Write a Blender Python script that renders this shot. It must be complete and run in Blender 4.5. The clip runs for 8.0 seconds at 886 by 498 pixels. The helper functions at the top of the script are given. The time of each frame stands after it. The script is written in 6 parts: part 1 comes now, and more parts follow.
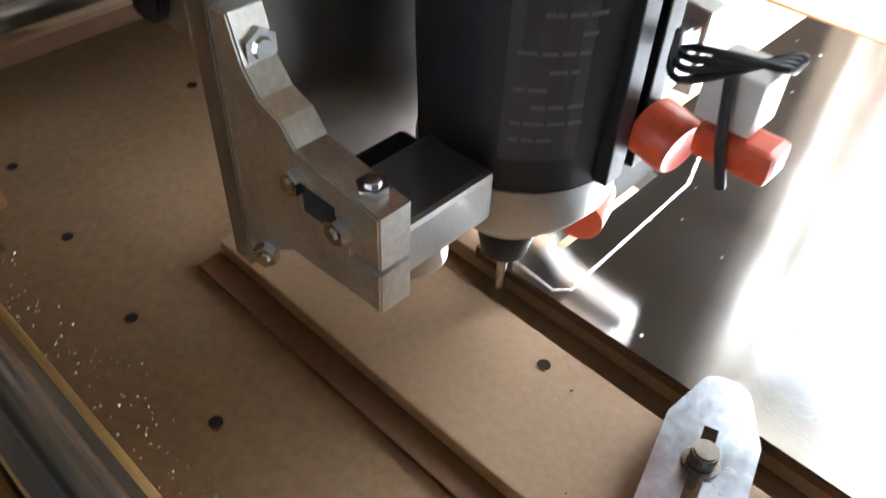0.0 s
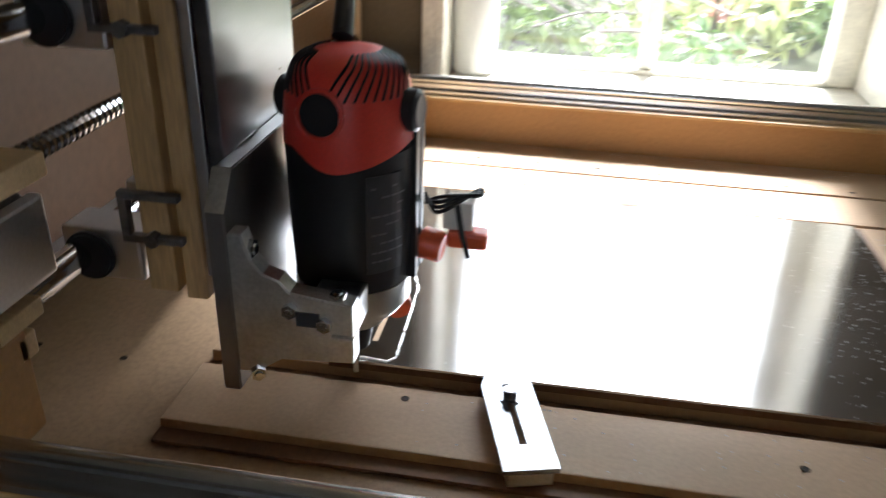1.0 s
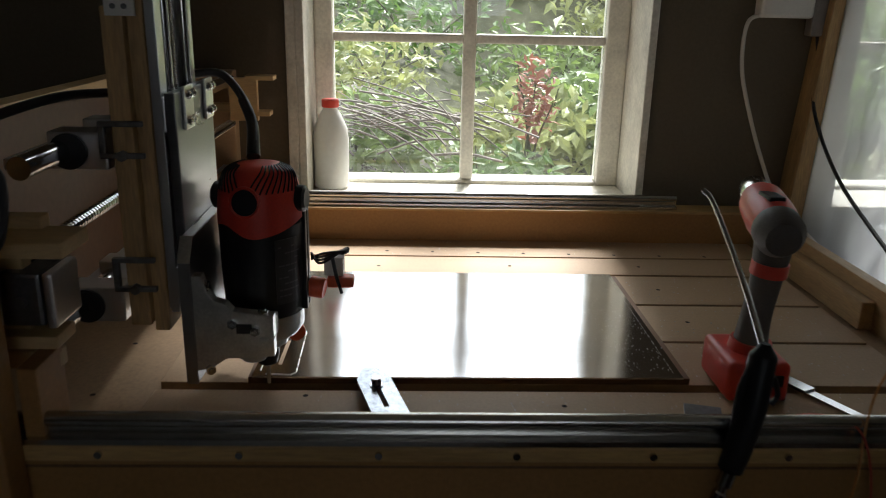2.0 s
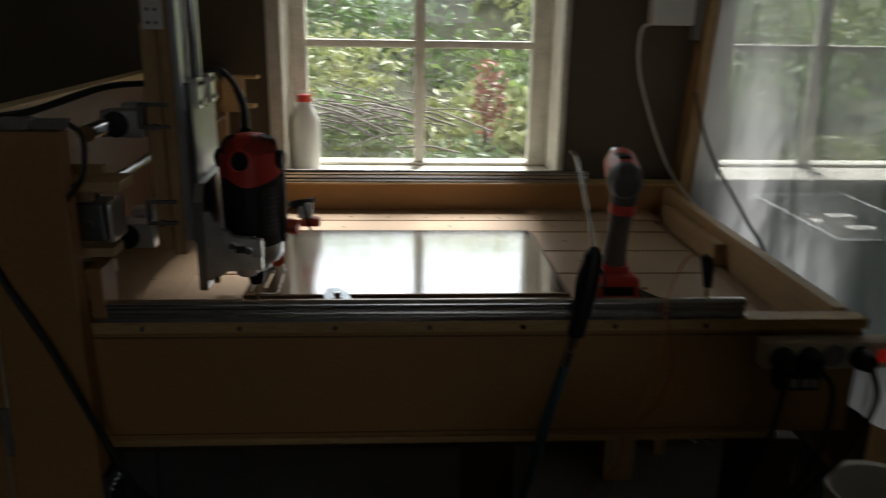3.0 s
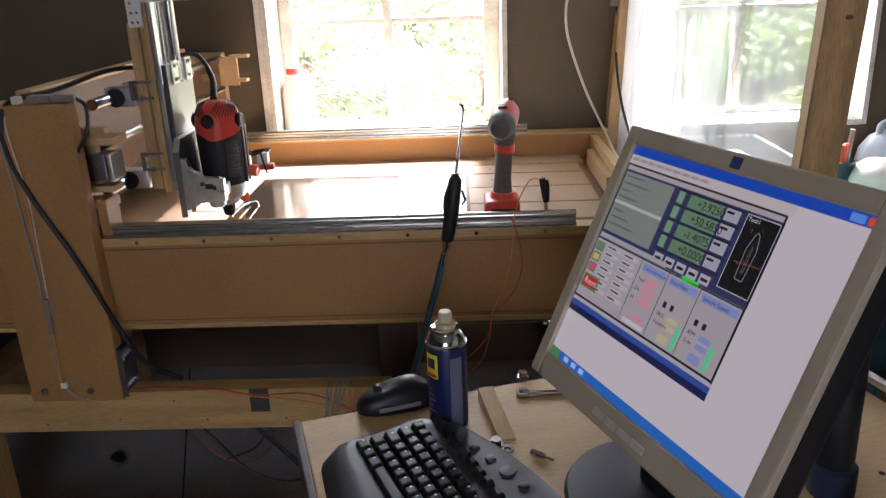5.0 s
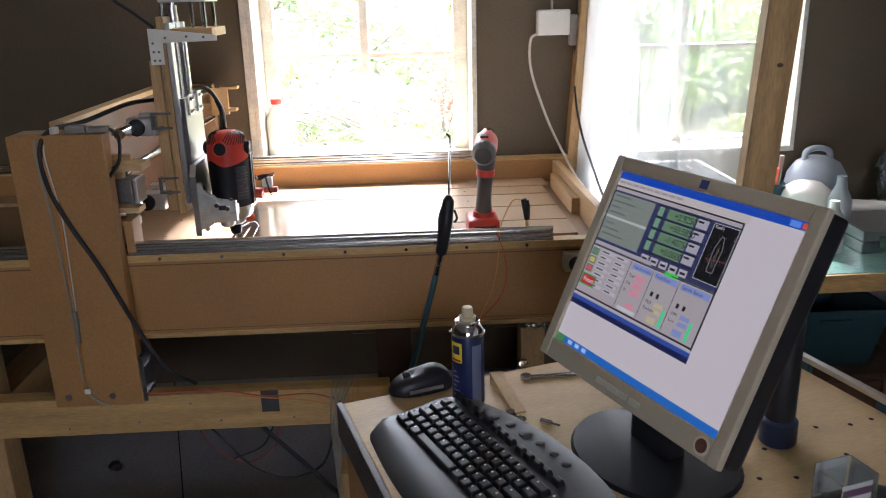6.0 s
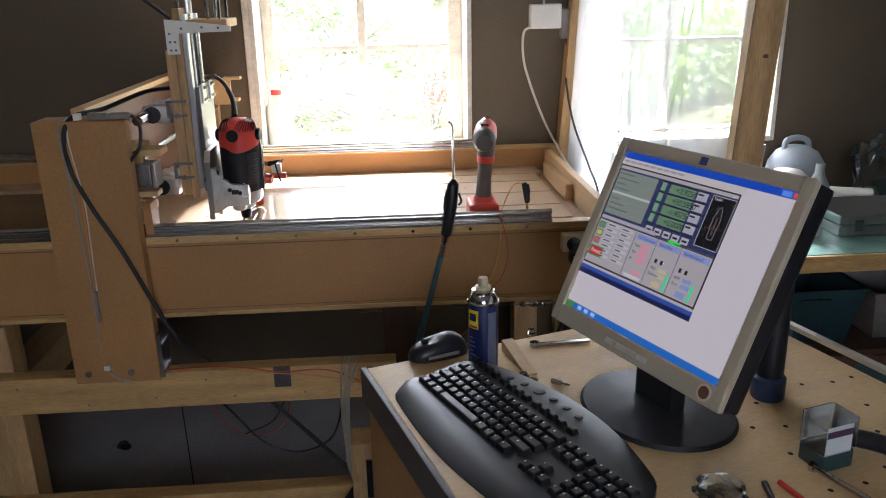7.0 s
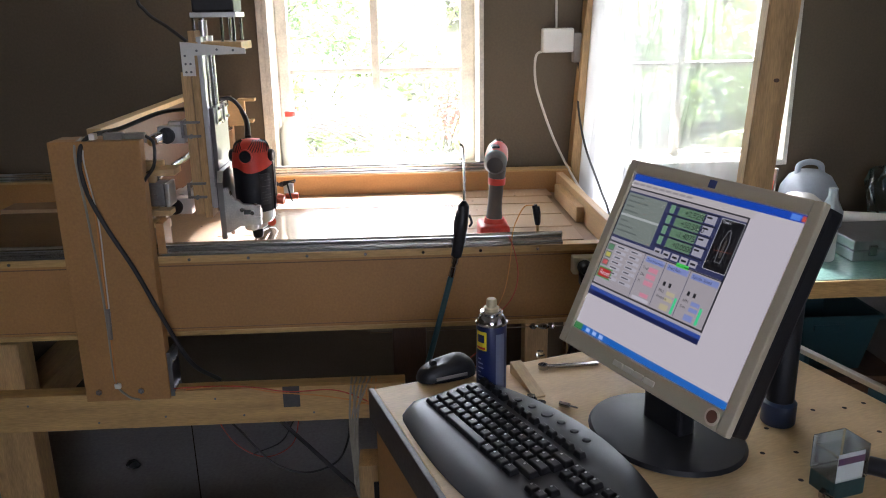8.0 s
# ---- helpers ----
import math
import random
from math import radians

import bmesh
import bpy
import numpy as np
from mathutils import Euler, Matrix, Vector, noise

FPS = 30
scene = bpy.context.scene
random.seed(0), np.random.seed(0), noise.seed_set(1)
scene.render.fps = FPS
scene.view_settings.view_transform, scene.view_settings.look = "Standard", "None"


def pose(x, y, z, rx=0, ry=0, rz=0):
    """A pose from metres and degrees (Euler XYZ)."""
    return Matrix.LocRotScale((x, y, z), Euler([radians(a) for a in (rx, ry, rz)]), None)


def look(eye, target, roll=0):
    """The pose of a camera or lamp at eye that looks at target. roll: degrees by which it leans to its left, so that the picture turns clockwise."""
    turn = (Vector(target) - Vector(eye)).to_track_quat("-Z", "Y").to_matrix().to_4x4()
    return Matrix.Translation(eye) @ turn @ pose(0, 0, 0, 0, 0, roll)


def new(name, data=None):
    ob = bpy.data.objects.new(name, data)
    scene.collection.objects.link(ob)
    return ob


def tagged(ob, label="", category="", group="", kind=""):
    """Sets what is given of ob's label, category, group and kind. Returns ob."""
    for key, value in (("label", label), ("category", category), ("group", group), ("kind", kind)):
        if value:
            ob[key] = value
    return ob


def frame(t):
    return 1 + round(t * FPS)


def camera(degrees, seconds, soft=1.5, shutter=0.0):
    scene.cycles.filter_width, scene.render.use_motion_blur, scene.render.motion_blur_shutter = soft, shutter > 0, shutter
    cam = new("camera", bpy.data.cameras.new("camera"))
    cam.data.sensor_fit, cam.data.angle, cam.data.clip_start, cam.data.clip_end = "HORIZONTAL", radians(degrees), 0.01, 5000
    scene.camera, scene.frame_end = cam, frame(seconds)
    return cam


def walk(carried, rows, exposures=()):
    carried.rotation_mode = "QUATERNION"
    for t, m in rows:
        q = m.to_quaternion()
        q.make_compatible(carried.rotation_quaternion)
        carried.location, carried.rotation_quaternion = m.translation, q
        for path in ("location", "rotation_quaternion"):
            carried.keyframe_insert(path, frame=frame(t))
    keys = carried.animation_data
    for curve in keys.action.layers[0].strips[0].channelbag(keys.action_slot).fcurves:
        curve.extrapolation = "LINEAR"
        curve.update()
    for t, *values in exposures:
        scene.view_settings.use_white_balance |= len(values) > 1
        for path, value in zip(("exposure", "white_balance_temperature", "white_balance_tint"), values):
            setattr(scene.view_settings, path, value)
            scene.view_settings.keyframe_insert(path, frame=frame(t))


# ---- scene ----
cam = camera(58.7, 8.0, soft=1.0, shutter=0.3)
PATH = [
    (0, (0.233, -0.273, 1.144), (-0.739, 0.797, -0.238), 2.7),
    (0.5, (0.229, -0.375, 1.196), (-0.53, 1.06, 0.027), 4.0),
    (1, (0.212, -0.607, 1.254), (-0.056, 1.155, 0.348), 1.9),
    (1.5, (0.218, -0.791, 1.3), (0.264, 1.081, 0.597), 0.2),
    (1.7, (0.224, -0.865, 1.308), (0.307, 1.027, 0.663), 1.2),
    (2.8, (0.303, -1.329, 1.318), (0.271, 0.586, 0.744), 1.6),
    (3, (0.305, -1.396, 1.329), (0.413, 0.514, 0.743), 0.9),
    (3.5, (0.343, -1.592, 1.344), (0.91, 0.205, 0.672), 2.0),
    (4, (0.466, -1.669, 1.346), (1.075, 0.07, 0.567), -2.7),
    (4.5, (0.597, -1.774, 1.361), (0.741, 0.093, 0.658), -1.3),
    (5, (0.626, -1.846, 1.376), (0.557, 0.04, 0.715), -2.3),
    (5.2, (0.615, -1.881, 1.393), (0.531, 0.021, 0.78), -2.3),
    (6.5, (0.448, -2.145, 1.432), (0.612, -0.247, 0.822), -1.0),
    (7, (0.434, -2.164, 1.428), (0.57, -0.268, 0.806), -1.1),
    (7.5, (0.438, -2.16, 1.425), (0.549, -0.259, 0.813), -1.0),
    (8, (0.441, -2.168, 1.427), (0.546, -0.253, 0.859), -0.9),
]
EXPOSURES = [(0, 4.0, 5750, 11), (0.6, 3.6, 5750, 11), (1.0, 3.03, 5800, 11), (1.5, 2.18, 5800, 11), (1.7, 1.78, 6000, 10), (2.8, 0.9, 6400, 10), (3.0, 0.9, 6400, 10), (3.2, 1.3, 6400, 13), (3.5, 2.02, 6200, 17), (4.0, 3.17, 6100, 20), (4.5, 3.52, 6100, 22), (5.0, 3.82, 6100, 22), (6.5, 3.97, 5950, 19), (8.0, 3.97, 5950, 19)]
walk(cam, [(t, look(eye, target, roll)) for t, eye, target, roll in PATH], EXPOSURES)

# ---- light ----
world = bpy.data.worlds.new("daylight")
scene.world = world
world.use_nodes = True
wn = world.node_tree
sky = wn.nodes.new("ShaderNodeTexSky")
sky.sky_type = 'NISHITA'
sky.sun_disc = False
sky.sun_elevation = radians(52)
sky.sun_rotation = radians(20)
sky.air_density, sky.dust_density, sky.ozone_density = 1.0, 4.0, 1.0
hazy = wn.nodes.new("ShaderNodeMixRGB")
hazy.inputs[0].default_value = 0.65
hazy.inputs[2].default_value = (9.0, 9.2, 9.4, 1)
wn.links.new(sky.outputs[0], hazy.inputs[1])
wn.links.new(hazy.outputs[0], wn.nodes["Background"].inputs[0])
wn.nodes["Background"].inputs[1].default_value = 0.15

sun = new("sun", bpy.data.lights.new("sun", 'SUN'))
sun.data.energy, sun.data.angle, sun.data.color = 4.6, radians(14), (1, 0.97, 0.92)
sun.matrix_world = look((0.9, 4, 5.1), (0, 0, 0))


SCREEN = 0.052

# ---- materials ----
def mat(name, col, rough=0.6, metal=0.0, var=0.12, scale=6.0, fine=90.0, bump=0.15, stretch=(1, 1, 1), spec=0.5, alt=None):
    """A surface with blotches at one scale and grain at another."""
    m = bpy.data.materials.new(name)
    m.use_nodes = True
    nt = m.node_tree
    b = nt.nodes["Principled BSDF"]
    tc = nt.nodes.new("ShaderNodeTexCoord")
    mp = nt.nodes.new("ShaderNodeMapping")
    mp.inputs["Scale"].default_value = stretch
    nt.links.new(tc.outputs["Object"], mp.inputs[0])
    n1, n2 = nt.nodes.new("ShaderNodeTexNoise"), nt.nodes.new("ShaderNodeTexNoise")
    n1.inputs["Scale"].default_value, n2.inputs["Scale"].default_value = scale, fine
    n1.inputs["Detail"].default_value, n2.inputs["Detail"].default_value = 5, 4
    nt.links.new(mp.outputs[0], n1.inputs[0])
    nt.links.new(mp.outputs[0], n2.inputs[0])
    add = nt.nodes.new("ShaderNodeMath")
    add.operation = 'MULTIPLY_ADD'
    add.inputs[1].default_value = 0.45
    nt.links.new(n2.outputs[0], add.inputs[0])
    half = nt.nodes.new("ShaderNodeMath")
    half.operation = 'MULTIPLY'
    half.inputs[1].default_value = 0.55
    nt.links.new(n1.outputs[0], half.inputs[0])
    nt.links.new(half.outputs[0], add.inputs[2])
    ramp = nt.nodes.new("ShaderNodeValToRGB")
    lo = tuple(c * (1 - var * 1.6) for c in col)
    hi = alt if alt else tuple(min(1, c * (1 + var * 1.2)) for c in col)
    ramp.color_ramp.elements[0].position, ramp.color_ramp.elements[1].position = 0.3, 0.7
    ramp.color_ramp.elements[0].color = (*lo, 1)
    ramp.color_ramp.elements[1].color = (*hi, 1)
    nt.links.new(add.outputs[0], ramp.inputs[0])
    nt.links.new(ramp.outputs[0], b.inputs["Base Color"])
    rr = nt.nodes.new("ShaderNodeMapRange")
    rr.inputs[3].default_value, rr.inputs[4].default_value = max(0.03, rough * 0.75), min(1, rough * 1.25)
    nt.links.new(n1.outputs[0], rr.inputs[0])
    nt.links.new(rr.outputs[0], b.inputs["Roughness"])
    b.inputs["Metallic"].default_value = metal
    b.inputs["Specular IOR Level"].default_value = spec
    if bump:
        bp = nt.nodes.new("ShaderNodeBump")
        bp.inputs["Strength"].default_value, bp.inputs["Distance"].default_value = bump, 0.002
        nt.links.new(n2.outputs[0], bp.inputs["Height"])
        nt.links.new(bp.outputs[0], b.inputs["Normal"])
    return m


def glass_mat(name, col=(1, 1, 1), rough=0.0, alpha=0.12):
    """Thin clear sheet: mostly see-through with a real gloss on top."""
    m = bpy.data.materials.new(name)
    m.use_nodes = True
    nt = m.node_tree
    out = nt.nodes["Material Output"]
    tr, gl, mx, fr = (nt.nodes.new("ShaderNode" + k) for k in ("BsdfTransparent", "BsdfGlossy", "MixShader", "Fresnel"))
    tr.inputs[0].default_value = (*col, 1)
    gl.inputs["Roughness"].default_value = rough
    fr.inputs[0].default_value = 1.45
    nt.links.new(fr.outputs[0], mx.inputs[0])
    nt.links.new(tr.outputs[0], mx.inputs[1])
    nt.links.new(gl.outputs[0], mx.inputs[2])
    nt.links.new(mx.outputs[0], out.inputs[0])
    return m


def plain_mat(name, col, rough=0.5, metal=0.0, emit=0.0):
    m = bpy.data.materials.new(name)
    m.use_nodes = True
    b = m.node_tree.nodes["Principled BSDF"]
    b.inputs["Base Color"].default_value = (*col, 1)
    b.inputs["Roughness"].default_value, b.inputs["Metallic"].default_value = rough, metal
    if emit:
        b.inputs["Emission Color"].default_value = (*col, 1)
        b.inputs["Emission Strength"].default_value = emit
    return m


MDF = mat("mdf", (0.42, 0.285, 0.165), 0.6, var=0.12, scale=5, fine=220, bump=0.08)
MDF_DARK = mat("mdf_panel", (0.39, 0.203, 0.066), 0.55, var=0.14, scale=3, fine=160, bump=0.08)
PINE = mat("pine", (0.52, 0.33, 0.125), 0.5, var=0.22, scale=5, fine=40, bump=0.12, stretch=(1, 9, 9))
PINE_Z = mat("pine_upright", (0.47, 0.3, 0.13), 0.5, var=0.25, scale=5, fine=40, bump=0.12, stretch=(9, 9, 1))
PINE_Y = mat("pine_across", (0.5, 0.33, 0.16), 0.5, var=0.18, scale=5, fine=40, bump=0.12, stretch=(9, 1, 9))
PLY = mat("plywood", (0.56, 0.385, 0.185), 0.55, var=0.14, scale=4, fine=60, bump=0.08, stretch=(1, 5, 5))
ALU = mat("aluminium", (0.62, 0.62, 0.62), 0.32, 1.0, var=0.08, scale=14, fine=300, bump=0.05, stretch=(6, 1, 1))
ALU_SHEET = mat("aluminium_sheet", (0.66, 0.66, 0.67), 0.1, 1.0, var=0.05, scale=3, fine=260, bump=0.02, stretch=(1, 7, 1))
# aluminium with the dark room's reflection put into its base colour
ALU_DARKENED = mat("darkened_aluminium", (0.2, 0.195, 0.2), 0.3, 1.0, var=0.15, scale=10, fine=260, bump=0.05, stretch=(1, 1, 6))
SCRATCHED = mat("scratched_aluminium", (0.42, 0.45, 0.5), 0.26, 1.0, var=0.3, scale=30, fine=160, bump=0.08)
RAIL = mat("brushed_rail", (0.62, 0.61, 0.58), 0.24, 1.0, var=0.12, scale=16, fine=260, bump=0.05, stretch=(1, 8, 8))
# old brown board, its colour deepened further for the gantry's shadow
MDF_BASE = mat("shaded_worn_mdf", (0.3, 0.195, 0.105), 0.55, var=0.22, scale=4, fine=180, bump=0.08)
MDF_EDGE = mat("cut_mdf_edge", (0.17, 0.09, 0.042), 0.65, var=0.2, scale=9, fine=200, bump=0.15)
# dark brown, far deeper than the other gantry boards
DARK_BOARD = mat("dark_brown_board", (0.11, 0.055, 0.028), 0.5, var=0.2, scale=4, fine=80)
STEEL = mat("ground_steel", (0.55, 0.55, 0.56), 0.14, 1.0, var=0.08, scale=20, fine=200, bump=0.02)
DARK_STEEL = mat("dark_steel", (0.2, 0.2, 0.2), 0.4, 1.0, var=0.2, scale=30, fine=200)
BRIGHT_ALU = mat("sawn_aluminium", (0.75, 0.74, 0.7), 0.34, 1.0, var=0.15, scale=40, fine=300, bump=0.05)
BLACK = mat("black_plastic", (0.014, 0.014, 0.016), 0.42, var=0.2, scale=20, fine=500, bump=0.05, spec=0.32)
RUBBER = mat("black_rubber", (0.014, 0.014, 0.015), 0.5, var=0.2, scale=30, fine=300, bump=0.05)
RED = mat("red_plastic", (0.62, 0.05, 0.03), 0.42, var=0.1, scale=18, fine=400, bump=0.05)
ORANGE = mat("orange_plastic", (0.72, 0.1, 0.03), 0.4, var=0.1, scale=20, fine=300, bump=0.05)
GREY = mat("grey_plastic", (0.24, 0.22, 0.2), 0.5, var=0.12, scale=25, fine=300, bump=0.05)
WHITE = mat("white_plastic", (0.75, 0.73, 0.68), 0.45, var=0.05, scale=15, fine=200, bump=0.03)
WHITE_PAINT = mat("flaking_white_paint", (0.72, 0.69, 0.6), 0.6, var=0.16, scale=22, fine=140, bump=0.35)
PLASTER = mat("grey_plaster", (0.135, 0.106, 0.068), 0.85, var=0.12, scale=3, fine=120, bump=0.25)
CEIL = mat("ceiling_board", (0.4, 0.36, 0.3), 0.8, var=0.1, scale=2, fine=60)
CONCRETE = mat("grey_concrete", (0.33, 0.325, 0.32), 0.7, var=0.2, scale=3, fine=90, bump=0.2)
GREEN_TOP = mat("green_bench_top", (0.1, 0.3, 0.24), 0.35, var=0.3, scale=9, fine=80, bump=0.08, alt=(0.24, 0.4, 0.34))
SILVER = mat("silver_grey_bezel", (0.45, 0.395, 0.29), 0.42, 0.1, var=0.05, scale=8, fine=500, bump=0.02)
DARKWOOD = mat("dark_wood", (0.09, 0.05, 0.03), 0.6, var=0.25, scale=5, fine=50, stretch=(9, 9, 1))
TEAL = mat("teal_plastic", (0.016, 0.055, 0.065), 0.45, var=0.15, scale=12, fine=200)
BLUE_HOSE = mat("blue_green_hose", (0.035, 0.11, 0.13), 0.45, var=0.15, scale=25, fine=200)
WIRE_RED = plain_mat("red_wire", (0.45, 0.06, 0.03), 0.5)
WIRE_ORANGE = plain_mat("orange_wire", (0.6, 0.25, 0.06), 0.5)
WIRE_GREY = plain_mat("grey_wire", (0.3, 0.28, 0.22), 0.5)
WIRE_WHITE = plain_mat("white_flex", (0.66, 0.62, 0.55), 0.5)
GLASS = glass_mat("window_glass", (0.96, 0.98, 0.97))
veil_nodes = GLASS.node_tree
dust, dusty = veil_nodes.nodes.new("ShaderNodeBsdfTranslucent"), veil_nodes.nodes.new("ShaderNodeMixShader")
dust.inputs[0].default_value = (0.8, 0.8, 0.78, 1)
dusty.inputs[0].default_value = 0.009
veil_nodes.links.new(veil_nodes.nodes["Material Output"].inputs[0].links[0].from_socket, dusty.inputs[1])
veil_nodes.links.new(dust.outputs[0], dusty.inputs[2])
veil_nodes.links.new(dusty.outputs[0], veil_nodes.nodes["Material Output"].inputs[0])
CLEAR = glass_mat("clear_plastic", (0.86, 0.9, 0.92), 0.12)


# ---- mesh helpers ----
def part(name, bm, material, parent=None, label="", smooth=False):
    me = bpy.data.meshes.new(name)
    bm.normal_update()
    bm.to_mesh(me)
    bm.free()
    me.materials.append(material)
    if smooth:
        me.polygons.foreach_set("use_smooth", [True] * len(me.polygons))
        try:
            me.set_sharp_from_angle(angle=radians(38))
        except AttributeError:
            pass
    ob = new(name, me)
    if parent:
        ob.parent = parent
    if label:
        ob["label"] = label
    return ob


def thing(name, label, category, group="", m=None):
    ob = tagged(new(name), label, category, group)
    if m is not None:
        ob.matrix_world = m
    return ob


def bx(x0, x1, y0, y1, z0, z1, bev=0.0, bm=None, seg=2):
    own = bm is None
    b = bmesh.new()
    bmesh.ops.create_cube(b, size=1, matrix=Matrix.LocRotScale(((x0 + x1) / 2, (y0 + y1) / 2, (z0 + z1) / 2), None, (abs(x1 - x0), abs(y1 - y0), abs(z1 - z0))))
    if bev:
        bmesh.ops.bevel(b, geom=b.edges[:], offset=bev, segments=seg, affect='EDGES', profile=0.6)
    return b if own else join(bm, b)


def join(bm, other, m=None):
    """Adds the mesh of other to bm."""
    if m is not None:
        bmesh.ops.transform(other, matrix=m, verts=other.verts)
    verts = {v: bm.verts.new(v.co) for v in other.verts}
    for f in other.faces:
        try:
            bm.faces.new([verts[v] for v in f.verts])
        except ValueError:
            pass
    other.free()
    return bm


def cy(p0, p1, r, r2=None, seg=20, bev=0.0, bm=None):
    p0, p1 = Vector(p0), Vector(p1)
    d = p1 - p0
    b = bmesh.new()
    m = Matrix.Translation((p0 + p1) / 2) @ d.to_track_quat('Z', 'Y').to_matrix().to_4x4()
    bmesh.ops.create_cone(b, cap_ends=True, segments=seg, radius1=r, radius2=r if r2 is None else r2, depth=d.length, matrix=m)
    if bev:
        caps = [e for f in b.faces if len(f.verts) > 4 for e in f.edges]
        bmesh.ops.bevel(b, geom=caps, offset=bev, segments=2, affect='EDGES')
    return b if bm is None else join(bm, b)


def lathe(prof, seg=32, centre=(0, 0, 0), m=None):
    """A turned body from (radius, height) pairs."""
    b = bmesh.new()
    rings = []
    for r, z in prof:
        rings.append([b.verts.new((r * math.cos(a), r * math.sin(a), z)) for a in (2 * math.pi * k / seg for k in range(seg))])
    for q, w in zip(rings, rings[1:]):
        for k in range(seg):
            b.faces.new((q[k], q[(k + 1) % seg], w[(k + 1) % seg], w[k]))
    b.faces.new(rings[0][::-1])
    b.faces.new(rings[-1])
    bmesh.ops.transform(b, matrix=(m if m is not None else Matrix.Translation(centre)), verts=b.verts)
    return b


def spline(pts, n=8):
    """A smooth line through the points."""
    p = [Vector(q) for q in pts]
    p = [p[0] * 2 - p[1]] + p + [p[-1] * 2 - p[-2]]
    out = []
    for a, b, c, d in zip(p, p[1:], p[2:], p[3:]):
        for k in range(n):
            t = k / n
            out.append(0.5 * ((2 * b) + (c - a) * t + (2 * a - 5 * b + 4 * c - d) * t * t + (3 * b - a - 3 * c + d) * t ** 3))
    return out + [p[-2]]


def tube(pts, r, seg=8, n=8, smooth=True, bm=None):
    line = spline(pts, n) if smooth and len(pts) > 2 else [Vector(q) for q in pts]
    b = bmesh.new()
    rings = []
    for i, p in enumerate(line):
        d = (line[min(i + 1, len(line) - 1)] - line[max(i - 1, 0)]).normalized()
        q = d.to_track_quat('Z', 'Y')
        rr = r(i / (len(line) - 1)) if callable(r) else r
        rings.append([b.verts.new(p + q @ Vector((rr * math.cos(a), rr * math.sin(a), 0))) for a in (2 * math.pi * k / seg for k in range(seg))])
    for u, w in zip(rings, rings[1:]):
        # match the ring's start, so that the skin doesn't twist
        s = min(range(seg), key=lambda k: (w[k].co - u[0].co).length)
        for k in range(seg):
            b.faces.new((u[k], u[(k + 1) % seg], w[(k + 1 + s) % seg], w[(k + s) % seg]))
        w[:] = w[s:] + w[:s]
    b.faces.new(rings[0][::-1])
    b.faces.new(rings[-1])
    return b if bm is None else join(bm, b)


def prism(outline, z0, z1, m=None, bev=0.0):
    """An outline in x, y pushed up from z0 to z1."""
    b = bmesh.new()
    lo = [b.verts.new((x, y, z0)) for x, y in outline]
    hi = [b.verts.new((x, y, z1)) for x, y in outline]
    b.faces.new(lo[::-1])
    b.faces.new(hi)
    k = len(lo)
    for i in range(k):
        b.faces.new((lo[i], lo[(i + 1) % k], hi[(i + 1) % k], hi[i]))
    bmesh.ops.recalc_face_normals(b, faces=b.faces[:])
    if bev:
        bmesh.ops.bevel(b, geom=[e for e in b.edges if abs(e.verts[0].co.z - e.verts[1].co.z) < 1e-6], offset=bev, segments=2, affect='EDGES')
    if m is not None:
        bmesh.ops.transform(b, matrix=m, verts=b.verts)
    return b


def hexa(p, axis, r, h, bm):
    """A hexagon bolt head that stands on p along axis."""
    p, axis = Vector(p), Vector(axis).normalized()
    cy(p, p + axis * h, r, r, 6, 0, bm)
    return cy(p + axis * h, p + axis * (h + 0.0015), r * 0.6, r * 0.5, 8, 0, bm)


def structure(name, bm, material, label, category):
    return tagged(part(name, bm, material), label, category, kind="structure")


# ---- the room ----
def wall_with_openings(x0, x1, z0, z1, y0, y1, holes):
    """A wall along x with openings (x0, x1, z0, z1) that go right through."""
    b = bmesh.new()
    xs = sorted({x0, x1, *(h[0] for h in holes), *(h[1] for h in holes)})
    zs = sorted({z0, z1, *(h[2] for h in holes), *(h[3] for h in holes)})
    for a, c in zip(xs, xs[1:]):
        for d, e in zip(zs, zs[1:]):
            if not any(h[0] <= a and c <= h[1] and h[2] <= d and e <= h[3] for h in holes):
                bx(a, c, y0, y1, d, e, 0, b)
    bmesh.ops.remove_doubles(b, verts=b.verts[:], dist=1e-5)
    twice = {}
    for f in b.faces:
        twice.setdefault(tuple(round(c, 4) for c in f.calc_center_median()), []).append(f)
    bmesh.ops.delete(b, geom=[f for fs in twice.values() if len(fs) > 1 for f in fs], context='FACES')
    return b


WIN = (-0.03, 0.765, 0.85, 1.96)
WIN2 = (1.20, 1.95, 0.85, 1.96)
YW = 0.80
structure("floor", bx(-2.3, 4.0, -3.8, 1.1, -0.1, 0.0), CONCRETE, "worn grey concrete workshop floor", "floor")
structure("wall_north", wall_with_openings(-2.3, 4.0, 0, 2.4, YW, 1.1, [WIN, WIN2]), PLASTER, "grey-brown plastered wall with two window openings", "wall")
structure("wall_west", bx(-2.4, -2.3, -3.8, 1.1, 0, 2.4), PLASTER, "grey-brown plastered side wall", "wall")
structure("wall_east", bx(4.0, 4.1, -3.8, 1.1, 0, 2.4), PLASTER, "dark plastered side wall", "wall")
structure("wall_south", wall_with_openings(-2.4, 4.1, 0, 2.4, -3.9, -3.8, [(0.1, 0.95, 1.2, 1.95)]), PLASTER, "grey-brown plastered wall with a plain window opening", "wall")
structure("ceiling", bx(-2.4, 4.1, -3.9, 1.2, 2.4, 2.5), CEIL, "plain board ceiling", "ceiling")


